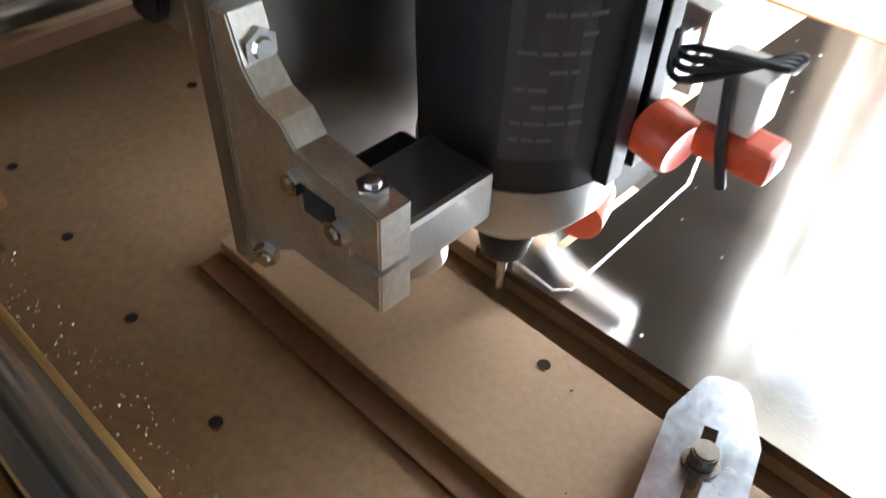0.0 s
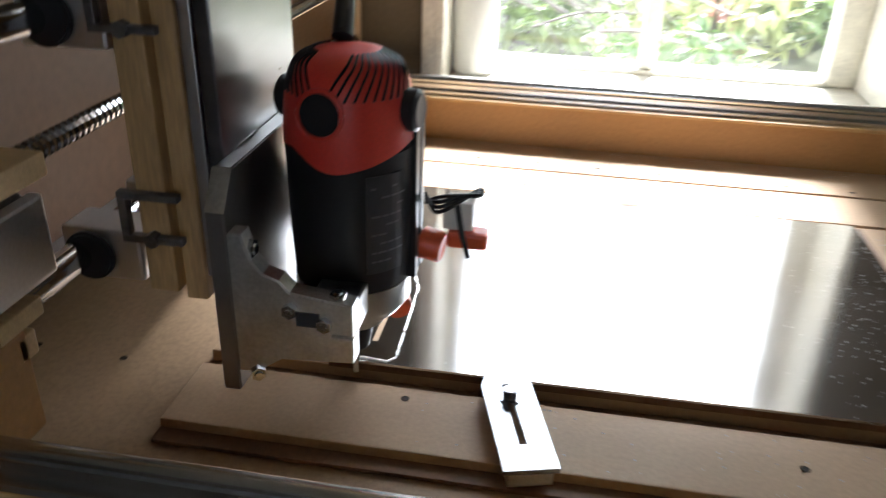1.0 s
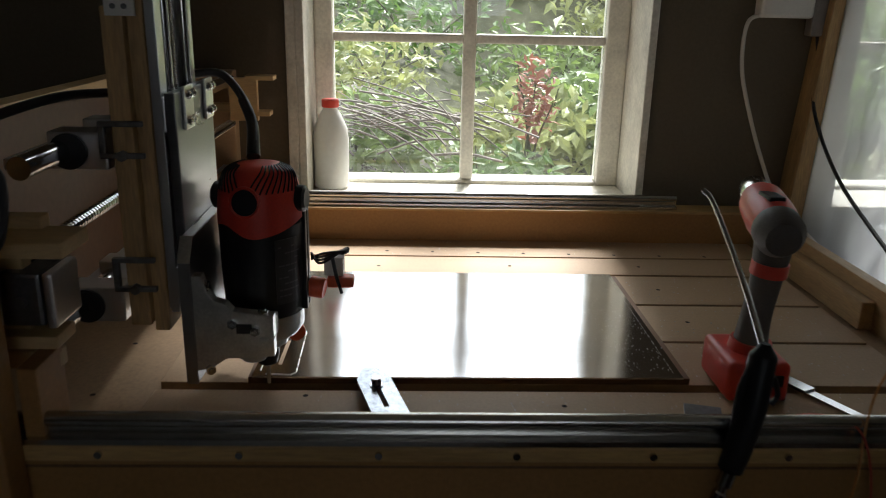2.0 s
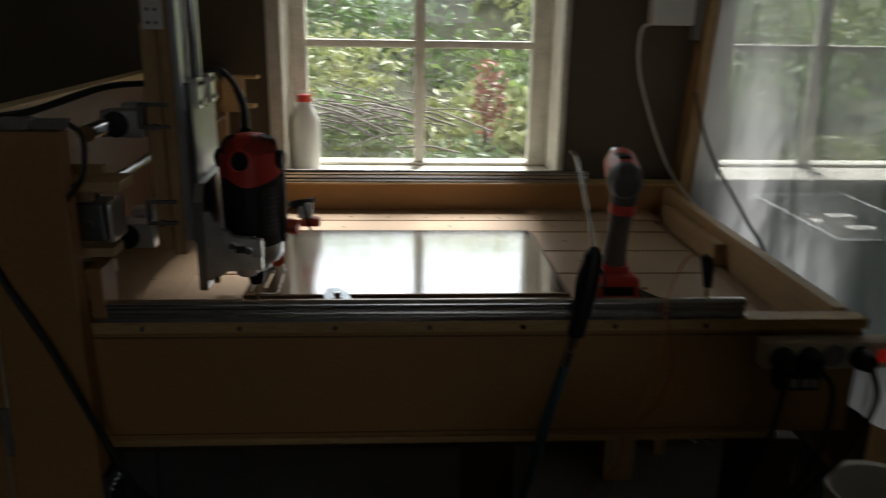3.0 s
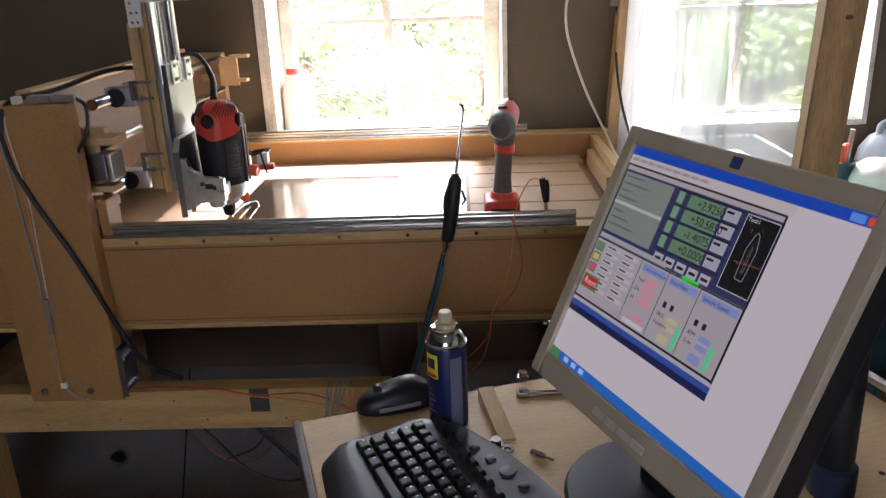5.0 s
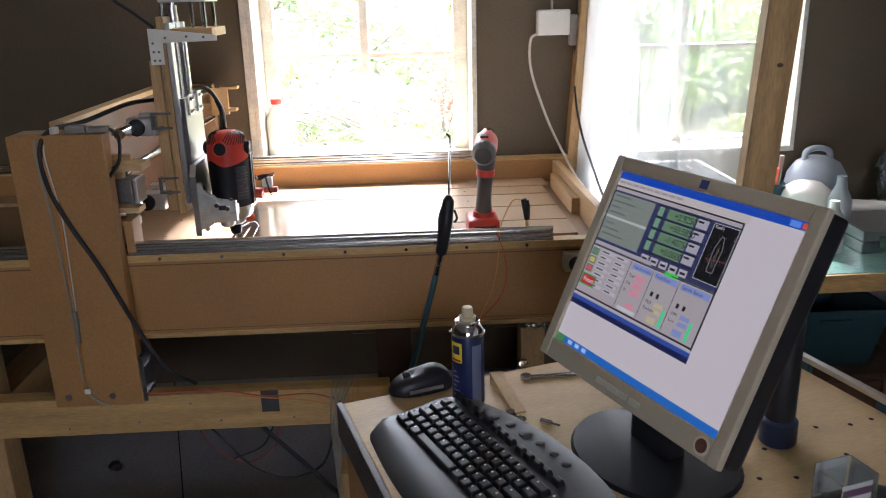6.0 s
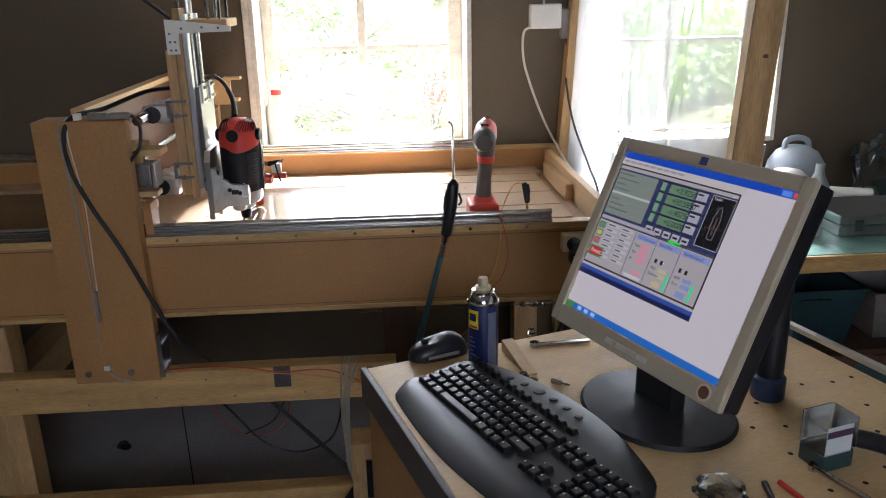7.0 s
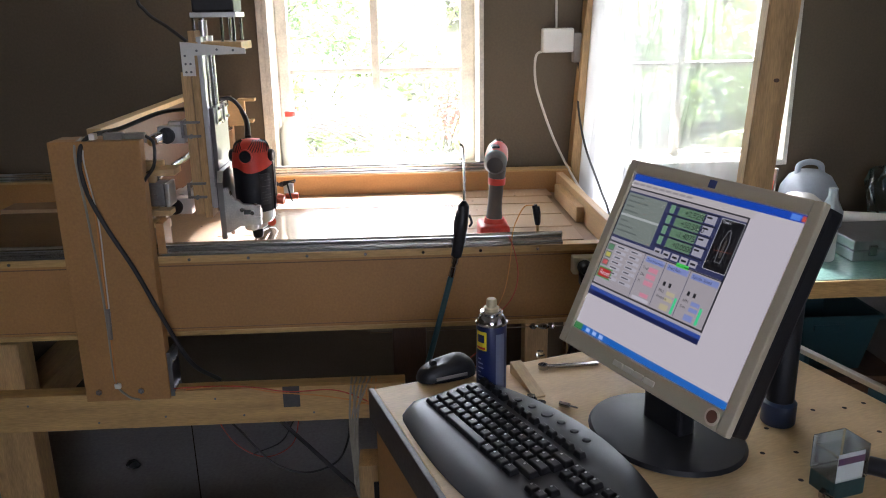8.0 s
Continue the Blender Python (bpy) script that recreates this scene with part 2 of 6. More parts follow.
def window(name, w, label):
    x0, x1, z0, z1 = w
    win = tagged(new(name), label, "window", kind="structure")
    # lining of the opening
    lin = bmesh.new()
    for a in ((x0, x0 + 0.018, YW - 0.012, 1.09, z0, z1), (x1 - 0.018, x1, YW - 0.012, 1.09, z0, z1), (x0, x1, YW - 0.012, 1.09, z1 - 0.018, z1)):
        bx(*a, 0.003, lin)
    part("window_lining", lin, WHITE_PAINT, win, "flaking white painted lining")
    part("window_sill", bx(x0 + 0.018, x1 - 0.018, YW - 0.02, 1.09, z0, z0 + 0.02, 0.004), WHITE_PAINT, win, "white painted sill")
    fr = bmesh.new()
    gx0, gx1, gz0, gz1 = x0 + 0.062, x1 - 0.072, z0 + 0.03, z1 - 0.06
    y0, y1 = 0.965, 1.02
    bx(x0 + 0.018, gx0, y0, y1, z0 + 0.02, z1 - 0.018, 0.006, fr)
    bx(gx1, x1 - 0.018, y0, y1, z0 + 0.02, z1 - 0.018, 0.006, fr)
    bx(gx0, gx1, y0, y1, z0 + 0.018, gz0, 0.006, fr)
    bx(gx0, gx1, y0, y1, gz1, z1 - 0.018, 0.006, fr)
    part("window_frame", fr, WHITE_PAINT, win, "chipped white painted frame")
    mid = (gx0 + gx1) / 2
    part("mullion", bx(mid - 0.016, mid + 0.016, 0.972, 1.012, gz0, gz1, 0.006), WHITE_PAINT, win)
    rows = [gz0, 1.226, 1.575, gz1]
    for z in rows[1:-1]:
        part("glazing_bar", bx(gx0, mid - 0.016, 0.976, 1.008, z - 0.011, z + 0.011, 0.005), WHITE_PAINT, win)
        part("glazing_bar", bx(mid + 0.016, gx1, 0.976, 1.008, z - 0.011, z + 0.011, 0.005), WHITE_PAINT, win)
    for a, c in ((gx0, mid - 0.016), (mid + 0.016, gx1)):
        for d, e in zip(rows, rows[1:]):
            p = part("pane", bx(a, c, 0.992, 0.995, d, e), GLASS, win)
            p.visible_shadow = False
    return win


window("window_1", WIN, "white painted wooden window with two columns of panes")
window("window_2", WIN2, "white wooden window behind the plastic curtain")

# strip of putty and casing beside the first window
structure("trim", bx(WIN[0] - 0.022, WIN[0], YW - 0.012, YW, 0.85, 1.98, 0.003), WHITE_PAINT, "narrow painted casing strip", "trim")

# ---- outside ----
SOIL = mat("garden_soil", (0.1, 0.1, 0.05), 0.9, var=0.35, scale=2, fine=20, bump=0.6)
STONE = mat("grey_stone", (0.36, 0.33, 0.3), 0.8, var=0.25, scale=6, fine=40, bump=0.5)


def leaf_mat(name, col, alt):
    m = mat(name, col, 0.45, var=0.35, scale=1.3, fine=12, bump=0.05, alt=alt)
    nt = m.node_tree
    b = nt.nodes["Principled BSDF"]
    out = nt.nodes["Material Output"]
    tl, mx = nt.nodes.new("ShaderNodeBsdfTranslucent"), nt.nodes.new("ShaderNodeMixShader")
    tl.inputs[0].default_value = (*alt, 1)
    mx.inputs[0].default_value = 0.35
    nt.links.new(b.outputs[0], mx.inputs[1])
    nt.links.new(tl.outputs[0], mx.inputs[2])
    nt.links.new(mx.outputs[0], out.inputs[0])
    return m


LEAF_A = leaf_mat("green_leaves", (0.09, 0.16, 0.035), (0.31, 0.42, 0.12))
LEAF_B = leaf_mat("yellow_green_leaves", (0.2, 0.24, 0.06), (0.5, 0.53, 0.2))
LEAF_C = leaf_mat("deep_green_leaves", (0.05, 0.11, 0.02), (0.16, 0.29, 0.05))
LEAF_R = leaf_mat("red_leaves", (0.28, 0.08, 0.05), (0.42, 0.17, 0.1))


def bank_z(x, y):
    """Height of the garden slope."""
    t = max(0.0, y - 1.7)
    return 0.25 + 0.34 * t + 0.12 * math.sin(x * 1.7 + y) + 0.08 * math.sin(3.1 * x - 1.3 * y)


def garden_ground():
    b = bmesh.new()
    nx, ny = 44, 30
    ys = [1.12 + 5.6 * (j / ny) for j in range(ny)] + [10, 40, 300]
    xs = [-300, -40, -9] + [-5 + 13 * i / nx for i in range(nx + 1)] + [12, 40, 300]
    g = [[b.verts.new((x, y, bank_z(x, min(y, 6.6)) if y < 8 else 1.6)) for x in xs] for y in ys]
    for r, s in zip(g, g[1:]):
        for i in range(len(xs) - 1):
            b.faces.new((r[i], r[i + 1], s[i + 1], s[i]))
    return b


structure("ground", garden_ground(), SOIL, "rising garden bank of dark soil outside the window", "ground")


def leaves(rng, count, centre, size, leaf, upright=0.4):
    """A clump of small bent leaves with an uneven outline."""
    vs, fs = [], []
    for _ in range(count):
        d = Vector((rng.gauss(0, 1), rng.gauss(0, 1), rng.gauss(0, 1)))
        d = d.normalized() * (0.35 + 0.75 * rng.random())
        p = Vector(centre) + Vector((d.x * size[0], d.y * size[1], d.z * size[2]))
        n = (Vector((rng.gauss(0, 0.6), -0.5 + rng.gauss(0, 0.6), upright + rng.random()))).normalized()
        q = n.to_track_quat('Z', 'Y') @ Euler((0, 0, rng.random() * 6.3)).to_quaternion()
        l = leaf * (0.5 + rng.random())
        w = l * (0.28 + 0.2 * rng.random())
        k = len(vs)
        for u, v, h in ((-l, 0, -0.1 * l), (0, w, 0.05 * l), (0.05 * l, 0, -0.04 * l), (0, -w, 0.05 * l), (l, 0, -0.15 * l)):
            vs.append(p + q @ Vector((u, v, h)))
        fs += [(k, k + 3, k + 2), (k, k + 2, k + 1), (k + 4, k + 1, k + 2), (k + 4, k + 2, k + 3)]
    return vs, fs


def shrub(name, label, centre, size, count, leaf, material, seed, stems=5):
    rng = random.Random(seed)
    root = thing(name, label, "shrub", "garden plants", Matrix.Translation((centre[0], centre[1], bank_z(centre[0], centre[1]))))
    base = root.matrix_world.translation
    c = Vector(centre) - base
    vs, fs = leaves(rng, count, c, size, leaf)
    me = bpy.data.meshes.new("foliage")
    me.from_pydata([tuple(v) for v in vs], [], fs)
    me.materials.append(material)
    new("foliage", me).parent = root
    b = bmesh.new()
    for _ in range(stems):
        tip = c + Vector((rng.uniform(-1, 1) * size[0], rng.uniform(-1, 1) * size[1], rng.uniform(-0.2, 1) * size[2]))
        tube([(rng.uniform(-.05, .05), rng.uniform(-.05, .05), -0.03), tuple(tip * 0.5 + Vector((rng.uniform(-.05, .05), 0, .03))), tuple(tip)], lambda t: 0.009 - 0.006 * t, 5, 4, True, b)
    part("stem", b, SOIL, root)
    return root


def garden():
    rng = random.Random(4)
    mats = (LEAF_A, LEAF_B, LEAF_C, LEAF_A, LEAF_B)
    names = ("bushy green garden shrub on the bank", "yellow-green leafy shrub on the bank", "dark green leafy shrub on the bank", "fresh green shrub with broad leaves", "pale yellow-green undergrowth on the bank")
    k = 0
    for row, (y, n, sx, leaf, cnt) in enumerate(((2.3, 9, 0.34, 0.036, 900), (3.0, 9, 0.45, 0.042, 850), (3.9, 9, 0.6, 0.05, 800), (5.0, 9, 0.8, 0.06, 700), (6.4, 9, 1.0, 0.075, 600))):
        for i in range(n):
            x = -1.6 - 0.35 * row + (i + rng.uniform(-.3, .3)) * (5.2 + 0.9 * row) / n
            j = rng.randrange(5)
            yy = y + rng.uniform(-.25, .25)
            sz = sx * rng.uniform(0.45, 0.75)
            shrub("shrub", names[j], (x, yy, bank_z(x, yy) + sz * 0.6), (sx, sx * 0.7, sz), cnt, leaf * rng.uniform(0.7, 1.3), mats[j], 100 + k)
            k += 1
    shrub("shrub", "red-leaved shrub among the green", (0.74, 2.45, bank_z(0.74, 2.45) + 0.52), (0.1, 0.08, 0.2), 190, 0.026, LEAF_R, 7)
    heap = thing("brushwood", "heap of dry grey twigs lying on the bank", "brushwood", m=Matrix.Translation((0.12, 2.15, bank_z(0.12, 2.15) + 0.42)))
    tw = bmesh.new()
    for _ in range(60):
        p = Vector((rng.gauss(0, 0.2), rng.gauss(0, 0.1), rng.gauss(0, 0.05)))
        d = Vector((rng.gauss(1, 0.4), rng.gauss(0, 0.5), rng.gauss(-0.25, 0.25))).normalized() * rng.uniform(0.08, 0.22)
        tube([p - d, p + Vector((0, 0, rng.uniform(0, 0.03))), p + d], rng.uniform(0.002, 0.006), 5, 3, True, tw)
    tagged(part("twigs", tw, mat("dry_grey_wood", (0.2, 0.17, 0.15), 0.8, var=0.3), heap), kind="stuff")
    for i in range(16):
        x, y = rng.uniform(-1.3, 2.6), rng.uniform(2.0, 3.4)
        b = bmesh.new()
        bmesh.ops.create_icosphere(b, subdivisions=2, radius=1)
        for v in b.verts:
            v.co *= 1 + 0.35 * noise.noise(v.co * 1.3 + Vector((i * 7, 0, 0)))
        bmesh.ops.transform(b, matrix=pose(x, y, bank_z(x, y) + 0.02, 0, 0, rng.uniform(0, 180)) @ Matrix.Diagonal((rng.uniform(.07, .2), rng.uniform(.06, .12), rng.uniform(.04, .08), 1)), verts=b.verts)
        tagged(part("rock", b, STONE), "rough grey stone on the garden bank", "rock", "garden stones")


garden()

# ---- milling machine: table ----
table = thing("milling_table", "home-built wooden router table with slotted board bed and steel rails", "machine table")
part("base_board", bx(-0.95, 1.02, -0.24, 0.70, 0.766, 0.787, 0.002), MDF_BASE, table, "brown fibreboard base with screw holes")
YS = [(-0.103, -0.016), (0.006, 0.150), (0.158, 0.311), (0.319, 0.469), (0.478, 0.58)]


def strip_board(y0, y1, holes):
    """A bed strip with round holes sunk in its top."""
    b = bx(-0.112, 0.97, y0, y1, 0.787, 0.80, 0.0015)
    return b


for y0, y1 in YS:
    part("bed_strip", strip_board(y0, y1, ()), MDF, table)
part("bed_strip", bx(-0.95, 0.99, 0.588, 0.70, 0.787, 0.80, 0.0015), MDF, table)

part("bed_ledge", bx(-0.112, 0.97, -0.121, -0.1035, 0.7872, 0.7915, 0.001), MDF_EDGE, table, "dark rough ledge")

HOLE = plain_mat("bore", (0.02, 0.013, 0.008), 0.9)
BORES = [(-0.2, -0.01, .787), (0.441, -0.058, .8), (0.702, 0.235, .8), (0.697, 0.392, .8), (-0.2, 0.159, .787), (0.164, 0.516, .8), (0.43, 0.524, .8), (0.695, 0.526, .8), (0.094, -0.033, .8),
         (-0.009, -0.178, .787), (-0.104, -0.172, .787), (-0.195, -0.165, .787), (-0.29, -0.158, .787), (-0.296, -0.006, .787), (-0.39, 0.15, .787), (-0.2, 0.33, .787), (-0.39, 0.33, .787), (0.086, -0.182, .787), (0.18, -0.182, .787)]
BORES += [(0.08 + 0.097 * k, 0.618 - 0.0025 * k, .8) for k in range(-4, 9)]


def bore(x, y, z):
    b = bmesh.new()
    r = 0.0031
    seg = 14
    a = [b.verts.new((x + r * 1.25 * math.cos(2 * math.pi * k / seg), y + r * 1.25 * math.sin(2 * math.pi * k / seg), z + 0.0006)) for k in range(seg)]
    c = [b.verts.new((x + r * math.cos(2 * math.pi * k / seg), y + r * math.sin(2 * math.pi * k / seg), z + 0.0004)) for k in range(seg)]
    b.faces.new(c)
    for k in range(seg):
        b.faces.new((a[k], a[(k + 1) % seg], c[(k + 1) % seg], c[k]))
    return b


for p in BORES:
    part("screw_hole", bore(*p), HOLE, table)

# frame of the table
part("front_panel", bx(-1.25, 1.045, -0.262, -0.242, 0.664, 0.848, 0.002), MDF_DARK, table, "brown fibreboard front panel")
part("front_ledge", bx(-1.25, 1.05, -0.268, -0.232, 0.848, 0.866, 0.002), PINE, table)
part("panel_joint", bx(-1.25, 1.045, -0.2632, -0.2618, 0.838, 0.8405), MDF_EDGE, table)
part("panel_joint", bx(-1.25, 0.93, -0.2632, -0.2618, 0.672, 0.6735), MDF_EDGE, table)
part("lower_lip", bx(-1.25, 0.93, -0.265, -0.23, 0.652, 0.664, 0.002), PINE, table)
part("back_board", bx(-1.25, 1.085, 0.70, 0.722, 0.70, 0.868, 0.002), MDF_DARK, table, "reddish brown back board")
part("back_ledge", bx(-1.25, 1.085, 0.695, 0.76, 0.868, 0.874, 0.002), PINE, table)
part("right_end_board", bx(1.025, 1.05, -0.205, 0.70, 0.74, 0.862, 0.002), PINE_Y, table)
part("right_end_strip", bx(1.0, 1.025, 0.24, 0.60, 0.787, 0.838, 0.003), PINE_Y, table)
part("left_end_board", bx(-1.25, -1.23, -0.205, 0.70, 0.74, 0.862, 0.002), PINE_Y, table)


def rail(y, x1, side):
    b = bmesh.new()
    prof = [(-0.015, 0), (0.015, 0), (0.015, 0.006), (0.004, 0.008), (0.004, 0.0155)]
    prof += [(0.0085 * math.cos(radians(a)), 0.0225 + 0.0085 * math.sin(radians(a))) for a in range(-50, 231, 20)]
    prof += [(-0.004, 0.0155), (-0.004, 0.008), (-0.015, 0.006)]
    ends = [[b.verts.new((x, y + p, z)) for p, z in prof] for x in (-1.25, x1)]
    for k in range(len(prof)):
        b.faces.new((ends[0][k], ends[1][k], ends[1][(k + 1) % len(prof)], ends[0][(k + 1) % len(prof)]))
    b.faces.new(ends[0])
    b.faces.new(ends[1][::-1])
    bmesh.ops.recalc_face_normals(b, faces=b.faces[:])
    return b


fr = part("guide_rail", rail(-0.252, 0.85, -1), RAIL, table, "polished steel guide rail", True)
fr.location = (0, 0, 0.8665)
br = part("guide_rail", rail(0.724, 0.823, -1), RAIL, table, "polished steel guide rail", True)
br.location = (0, 0, 0.8745)
for k in range(14):
    x = -1.1 + 0.145 * k
    part("rail_screw", cy((x, -0.2675, 0.857), (x, -0.2715, 0.857), 0.004, None, 10), STEEL, table)

# trestle below
beam = part("lower_beam", bx(-1.6, 0.44, -0.30, -0.25, 0.415, 0.515, 0.004), PINE, table, "pale pine beam with nail heads")
for x, z in ((-.63, .44), (-.52, .49), (-.35, .435), (-.18, .445), (-.05, .49), (.02, .44), (.2, .44), (.3, .49), (-.64, .42)):
    part("nail_head", cy((x, -0.2995, z), (x, -0.3012, z), 0.003, None, 8), DARK_STEEL, table)
part("foot_beam", bx(-1.6, 0.5, -0.30, -0.25, 0.05, 0.148, 0.004), PINE, table)
part("leg", bx(-0.66, -0.545, -0.25, -0.17, 0.0, 0.64, 0.004), PINE_Z, table)
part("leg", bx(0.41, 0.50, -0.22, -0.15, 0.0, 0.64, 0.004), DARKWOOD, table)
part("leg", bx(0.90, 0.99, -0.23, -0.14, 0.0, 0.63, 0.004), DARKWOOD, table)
part("leg", bx(-0.66, -0.55, 0.60, 0.69, 0.0, 0.70, 0.004), PINE_Z, table)
part("leg", bx(0.90, 0.99, 0.60, 0.69, 0.0, 0.70, 0.004), PINE_Z, table)
part("cross_beam", bx(-0.655, -0.56, -0.17, 0.60, 0.36, 0.46, 0.004), PINE_Y, table)
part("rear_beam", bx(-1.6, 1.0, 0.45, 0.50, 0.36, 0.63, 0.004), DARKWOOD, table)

# ---- milling machine: gantry ----
DX = 0.025
gantry = thing("gantry", "home-built gantry of fibreboard, pine, steel rods and aluminium plates", "machine gantry", m=Matrix.Translation((DX, 0, 0)))
GX = -0.19
part("near_column", bx(-0.395, -0.185, -0.305, -0.268, 0.497, 1.16, 0.003), MDF_DARK, gantry, "tall brown fibreboard column")
part("column_cap", bx(-0.395, -0.26, -0.268, -0.215, 0.90, 1.16, 0.003), MDF, gantry)
part("far_column", bx(-0.395, -0.185, 0.745, 0.785, 0.80, 1.16, 0.003), MDF, gantry)
part("cross_board", bx(-0.335, -0.313, -0.215, 0.745, 0.86, 1.16, 0.002), DARK_BOARD, gantry)
part("top_board", bx(-0.335, -0.30, -0.215, 0.745, 1.162, 1.178, 0.002), PLY, gantry)
for z in (1.14, 0.951):
    part("guide_rod", cy((GX, -0.19, z), (GX, 0.74, z), 0.0125, None, 28), STEEL, gantry, "polished steel rod", True)
    sup = bmesh.new()
    bx(-0.215, GX - 0.011, -0.17, 0.74, z - 0.006, z + 0.006, 0.001, sup)
    part("rod_support", sup, ALU, gantry)


def screw_rod(p0, p1, r, pitch):
    """A threaded rod with its thread as real ridges."""
    p0, p1 = Vector(p0), Vector(p1)
    d = p1 - p0
    n = int(d.length / pitch)
    prof = []
    for k in range(n):
        z = k * pitch
        prof += [(r * 0.78, z), (r * 0.78, z + pitch * 0.35), (r, z + pitch * 0.5), (r, z + pitch * 0.85)]
    m = Matrix.Translation(p0) @ d.to_track_quat('Z', 'Y').to_matrix().to_4x4()
    return lathe(prof, 12, m=m)


part("lead_screw", screw_rod((GX, -0.2, 1.05), (GX, 0.74, 1.05), 0.009, 0.008), STEEL, gantry, "bright threaded lead screw")
# end blocks that hold rods and screw
for y in (-0.21, 0.715):
    for z in (0.925, 1.075):
        part("end_block", bx(-0.25, -0.165, y, y + 0.02, z, z + 0.02, 0.002), PLY, gantry)
part("motor_shelf", bx(-0.26, -0.125, -0.26, -0.195, 1.066, 1.082, 0.002), PLY, gantry)
part("motor_shelf", bx(-0.215, -0.185, -0.22, -0.2, 0.972, 1.066, 0.002), PLY, gantry)
part("motor_shelf", bx(-0.24, -0.15, -0.24, -0.195, 0.962, 0.976, 0.002), PLY, gantry)
motor = part("stepper_motor", bx(-0.205, -0.162, -0.235, -0.175, 0.985, 1.042, 0.004), DARK_STEEL, gantry, "square black and silver stepper motor")
part("motor_plate", bx(-0.160, -0.150, -0.236, -0.172, 0.983, 1.042, 0.003), ALU, motor)
part("motor_plate", bx(-0.218, -0.207, -0.236, -0.172, 0.983, 1.042, 0.003), ALU, motor)
part("shaft", cy((-0.183, -0.235, 1.012), (-0.183, -0.241, 1.012), 0.006, None, 14), DARK_STEEL, motor)
# far end brackets
fb = bmesh.new()
bx(-0.185, -0.125, 0.70, 0.716, 1.06, 1.15, 0.002, fb)
bx(-0.15, -0.09, 0.70, 0.74, 1.145, 1.155, 0.002, fb)
bx(-0.15, -0.10, 0.70, 0.74, 1.07, 1.08, 0.002, fb)
part("far_bracket", fb, PLY, gantry)
part("foot_bracket", bx(-0.1845, -0.174, -0.302, -0.235, 0.503, 0.622, 0.002), DARK_STEEL, gantry)
for x, z in ((-.36, .525), (-.255, .525)):
    part("bolt_head", hexa((x, -0.305, z), (0, -1, 0), 0.008, 0.006, bmesh.new()), STEEL, gantry)
for k in range(8):
    part("plate_screw", cy((-0.175, -0.292 + 0.014 * (k % 4), 0.525 + 0.07 * (k // 4)), (-0.171, -0.292 + 0.014 * (k % 4), 0.525 + 0.07 * (k // 4)), 0.004, None, 8), STEEL, gantry)
part("cable_clip", bx(-0.318, -0.303, -0.315, -0.305, 0.535, 0.548, 0.002), WHITE, gantry)
part("wheel_bracket", bx(-0.185, -0.165, -0.262, -0.20, 0.868, 0.95, 0.002), MDF_DARK, gantry)

# carriage that slides along the gantry and carries the vertical axis
YA = -0.012
XA = 0.042
carriage = thing("carriage", "pine and aluminium vertical slide with twin rods and screw", "machine slide", m=Matrix.Translation((DX + 0.009, -0.028, 0)))
part("backing_plank", bx(-0.136, -0.112, -0.072, 0.088, 0.93, 1.30, 0.002), PINE_Z, carriage, "yellow pine upright")
part("backing_plank", bx(-0.112, -0.094, -0.06, 0.08, 0.918, 1.40, 0.002), PINE_Z, carriage, "yellow pine upright")
part("slide_channel", bx(-0.094, -0.088, -0.055, 0.075, 0.945, 1.385, 0.001), ALU, carriage)
part("slide_channel", bx(-0.088, -0.079, -0.066, -0.043, 0.945, 1.385, 0.001), ALU, carriage)
part("slide_channel", bx(-0.088, -0.079, 0.063, 0.075, 0.945, 1.385, 0.001), ALU, carriage)
for y in (-0.028, 0.048):
    part("slide_rod", cy((-0.0815, y, 0.93), (-0.0815, y, 1.352), 0.006, None, 20), STEEL, carriage, "", True)
part("slide_screw", screw_rod((-0.088, 0.01, 0.95), (-0.088, 0.01, 1.44), 0.006, 0.0045), STEEL, carriage)
for y in (-0.075, 0.088):
    for z in (0.975, 1.135):
        hb = bmesh.new()
        bx(-0.149, -0.10, y - 0.004, y + 0.004, z, z + 0.006, 0.001, hb)
        bx(-0.149, -0.10, y - 0.004, y + 0.004, z + 0.036, z + 0.042, 0.001, hb)
        bx(-0.149, -0.142, y - 0.004, y + 0.004, z + 0.006, z + 0.036, 0.001, hb)
        cy((-0.125, y - 0.006, z + 0.003), (-0.125, y + 0.008, z + 0.003), 0.006, None, 8, 0, hb)
        part("yoke_bolt", hb, DARK_STEEL, carriage)
for z in (1.14, 0.951):
    part("bearing_block", bx(-0.215, -0.147, -0.06, -0.02, z - 0.022, z + 0.022, 0.003), ALU, carriage)
    part("bearing_block", bx(-0.215, -0.147, 0.04, 0.08, z - 0.022, z + 0.022, 0.003), ALU, carriage)
    part("bearing_seal", cy((GX, -0.068, z), (GX, -0.06, z), 0.021, None, 24, 0.002), BLACK, carriage)
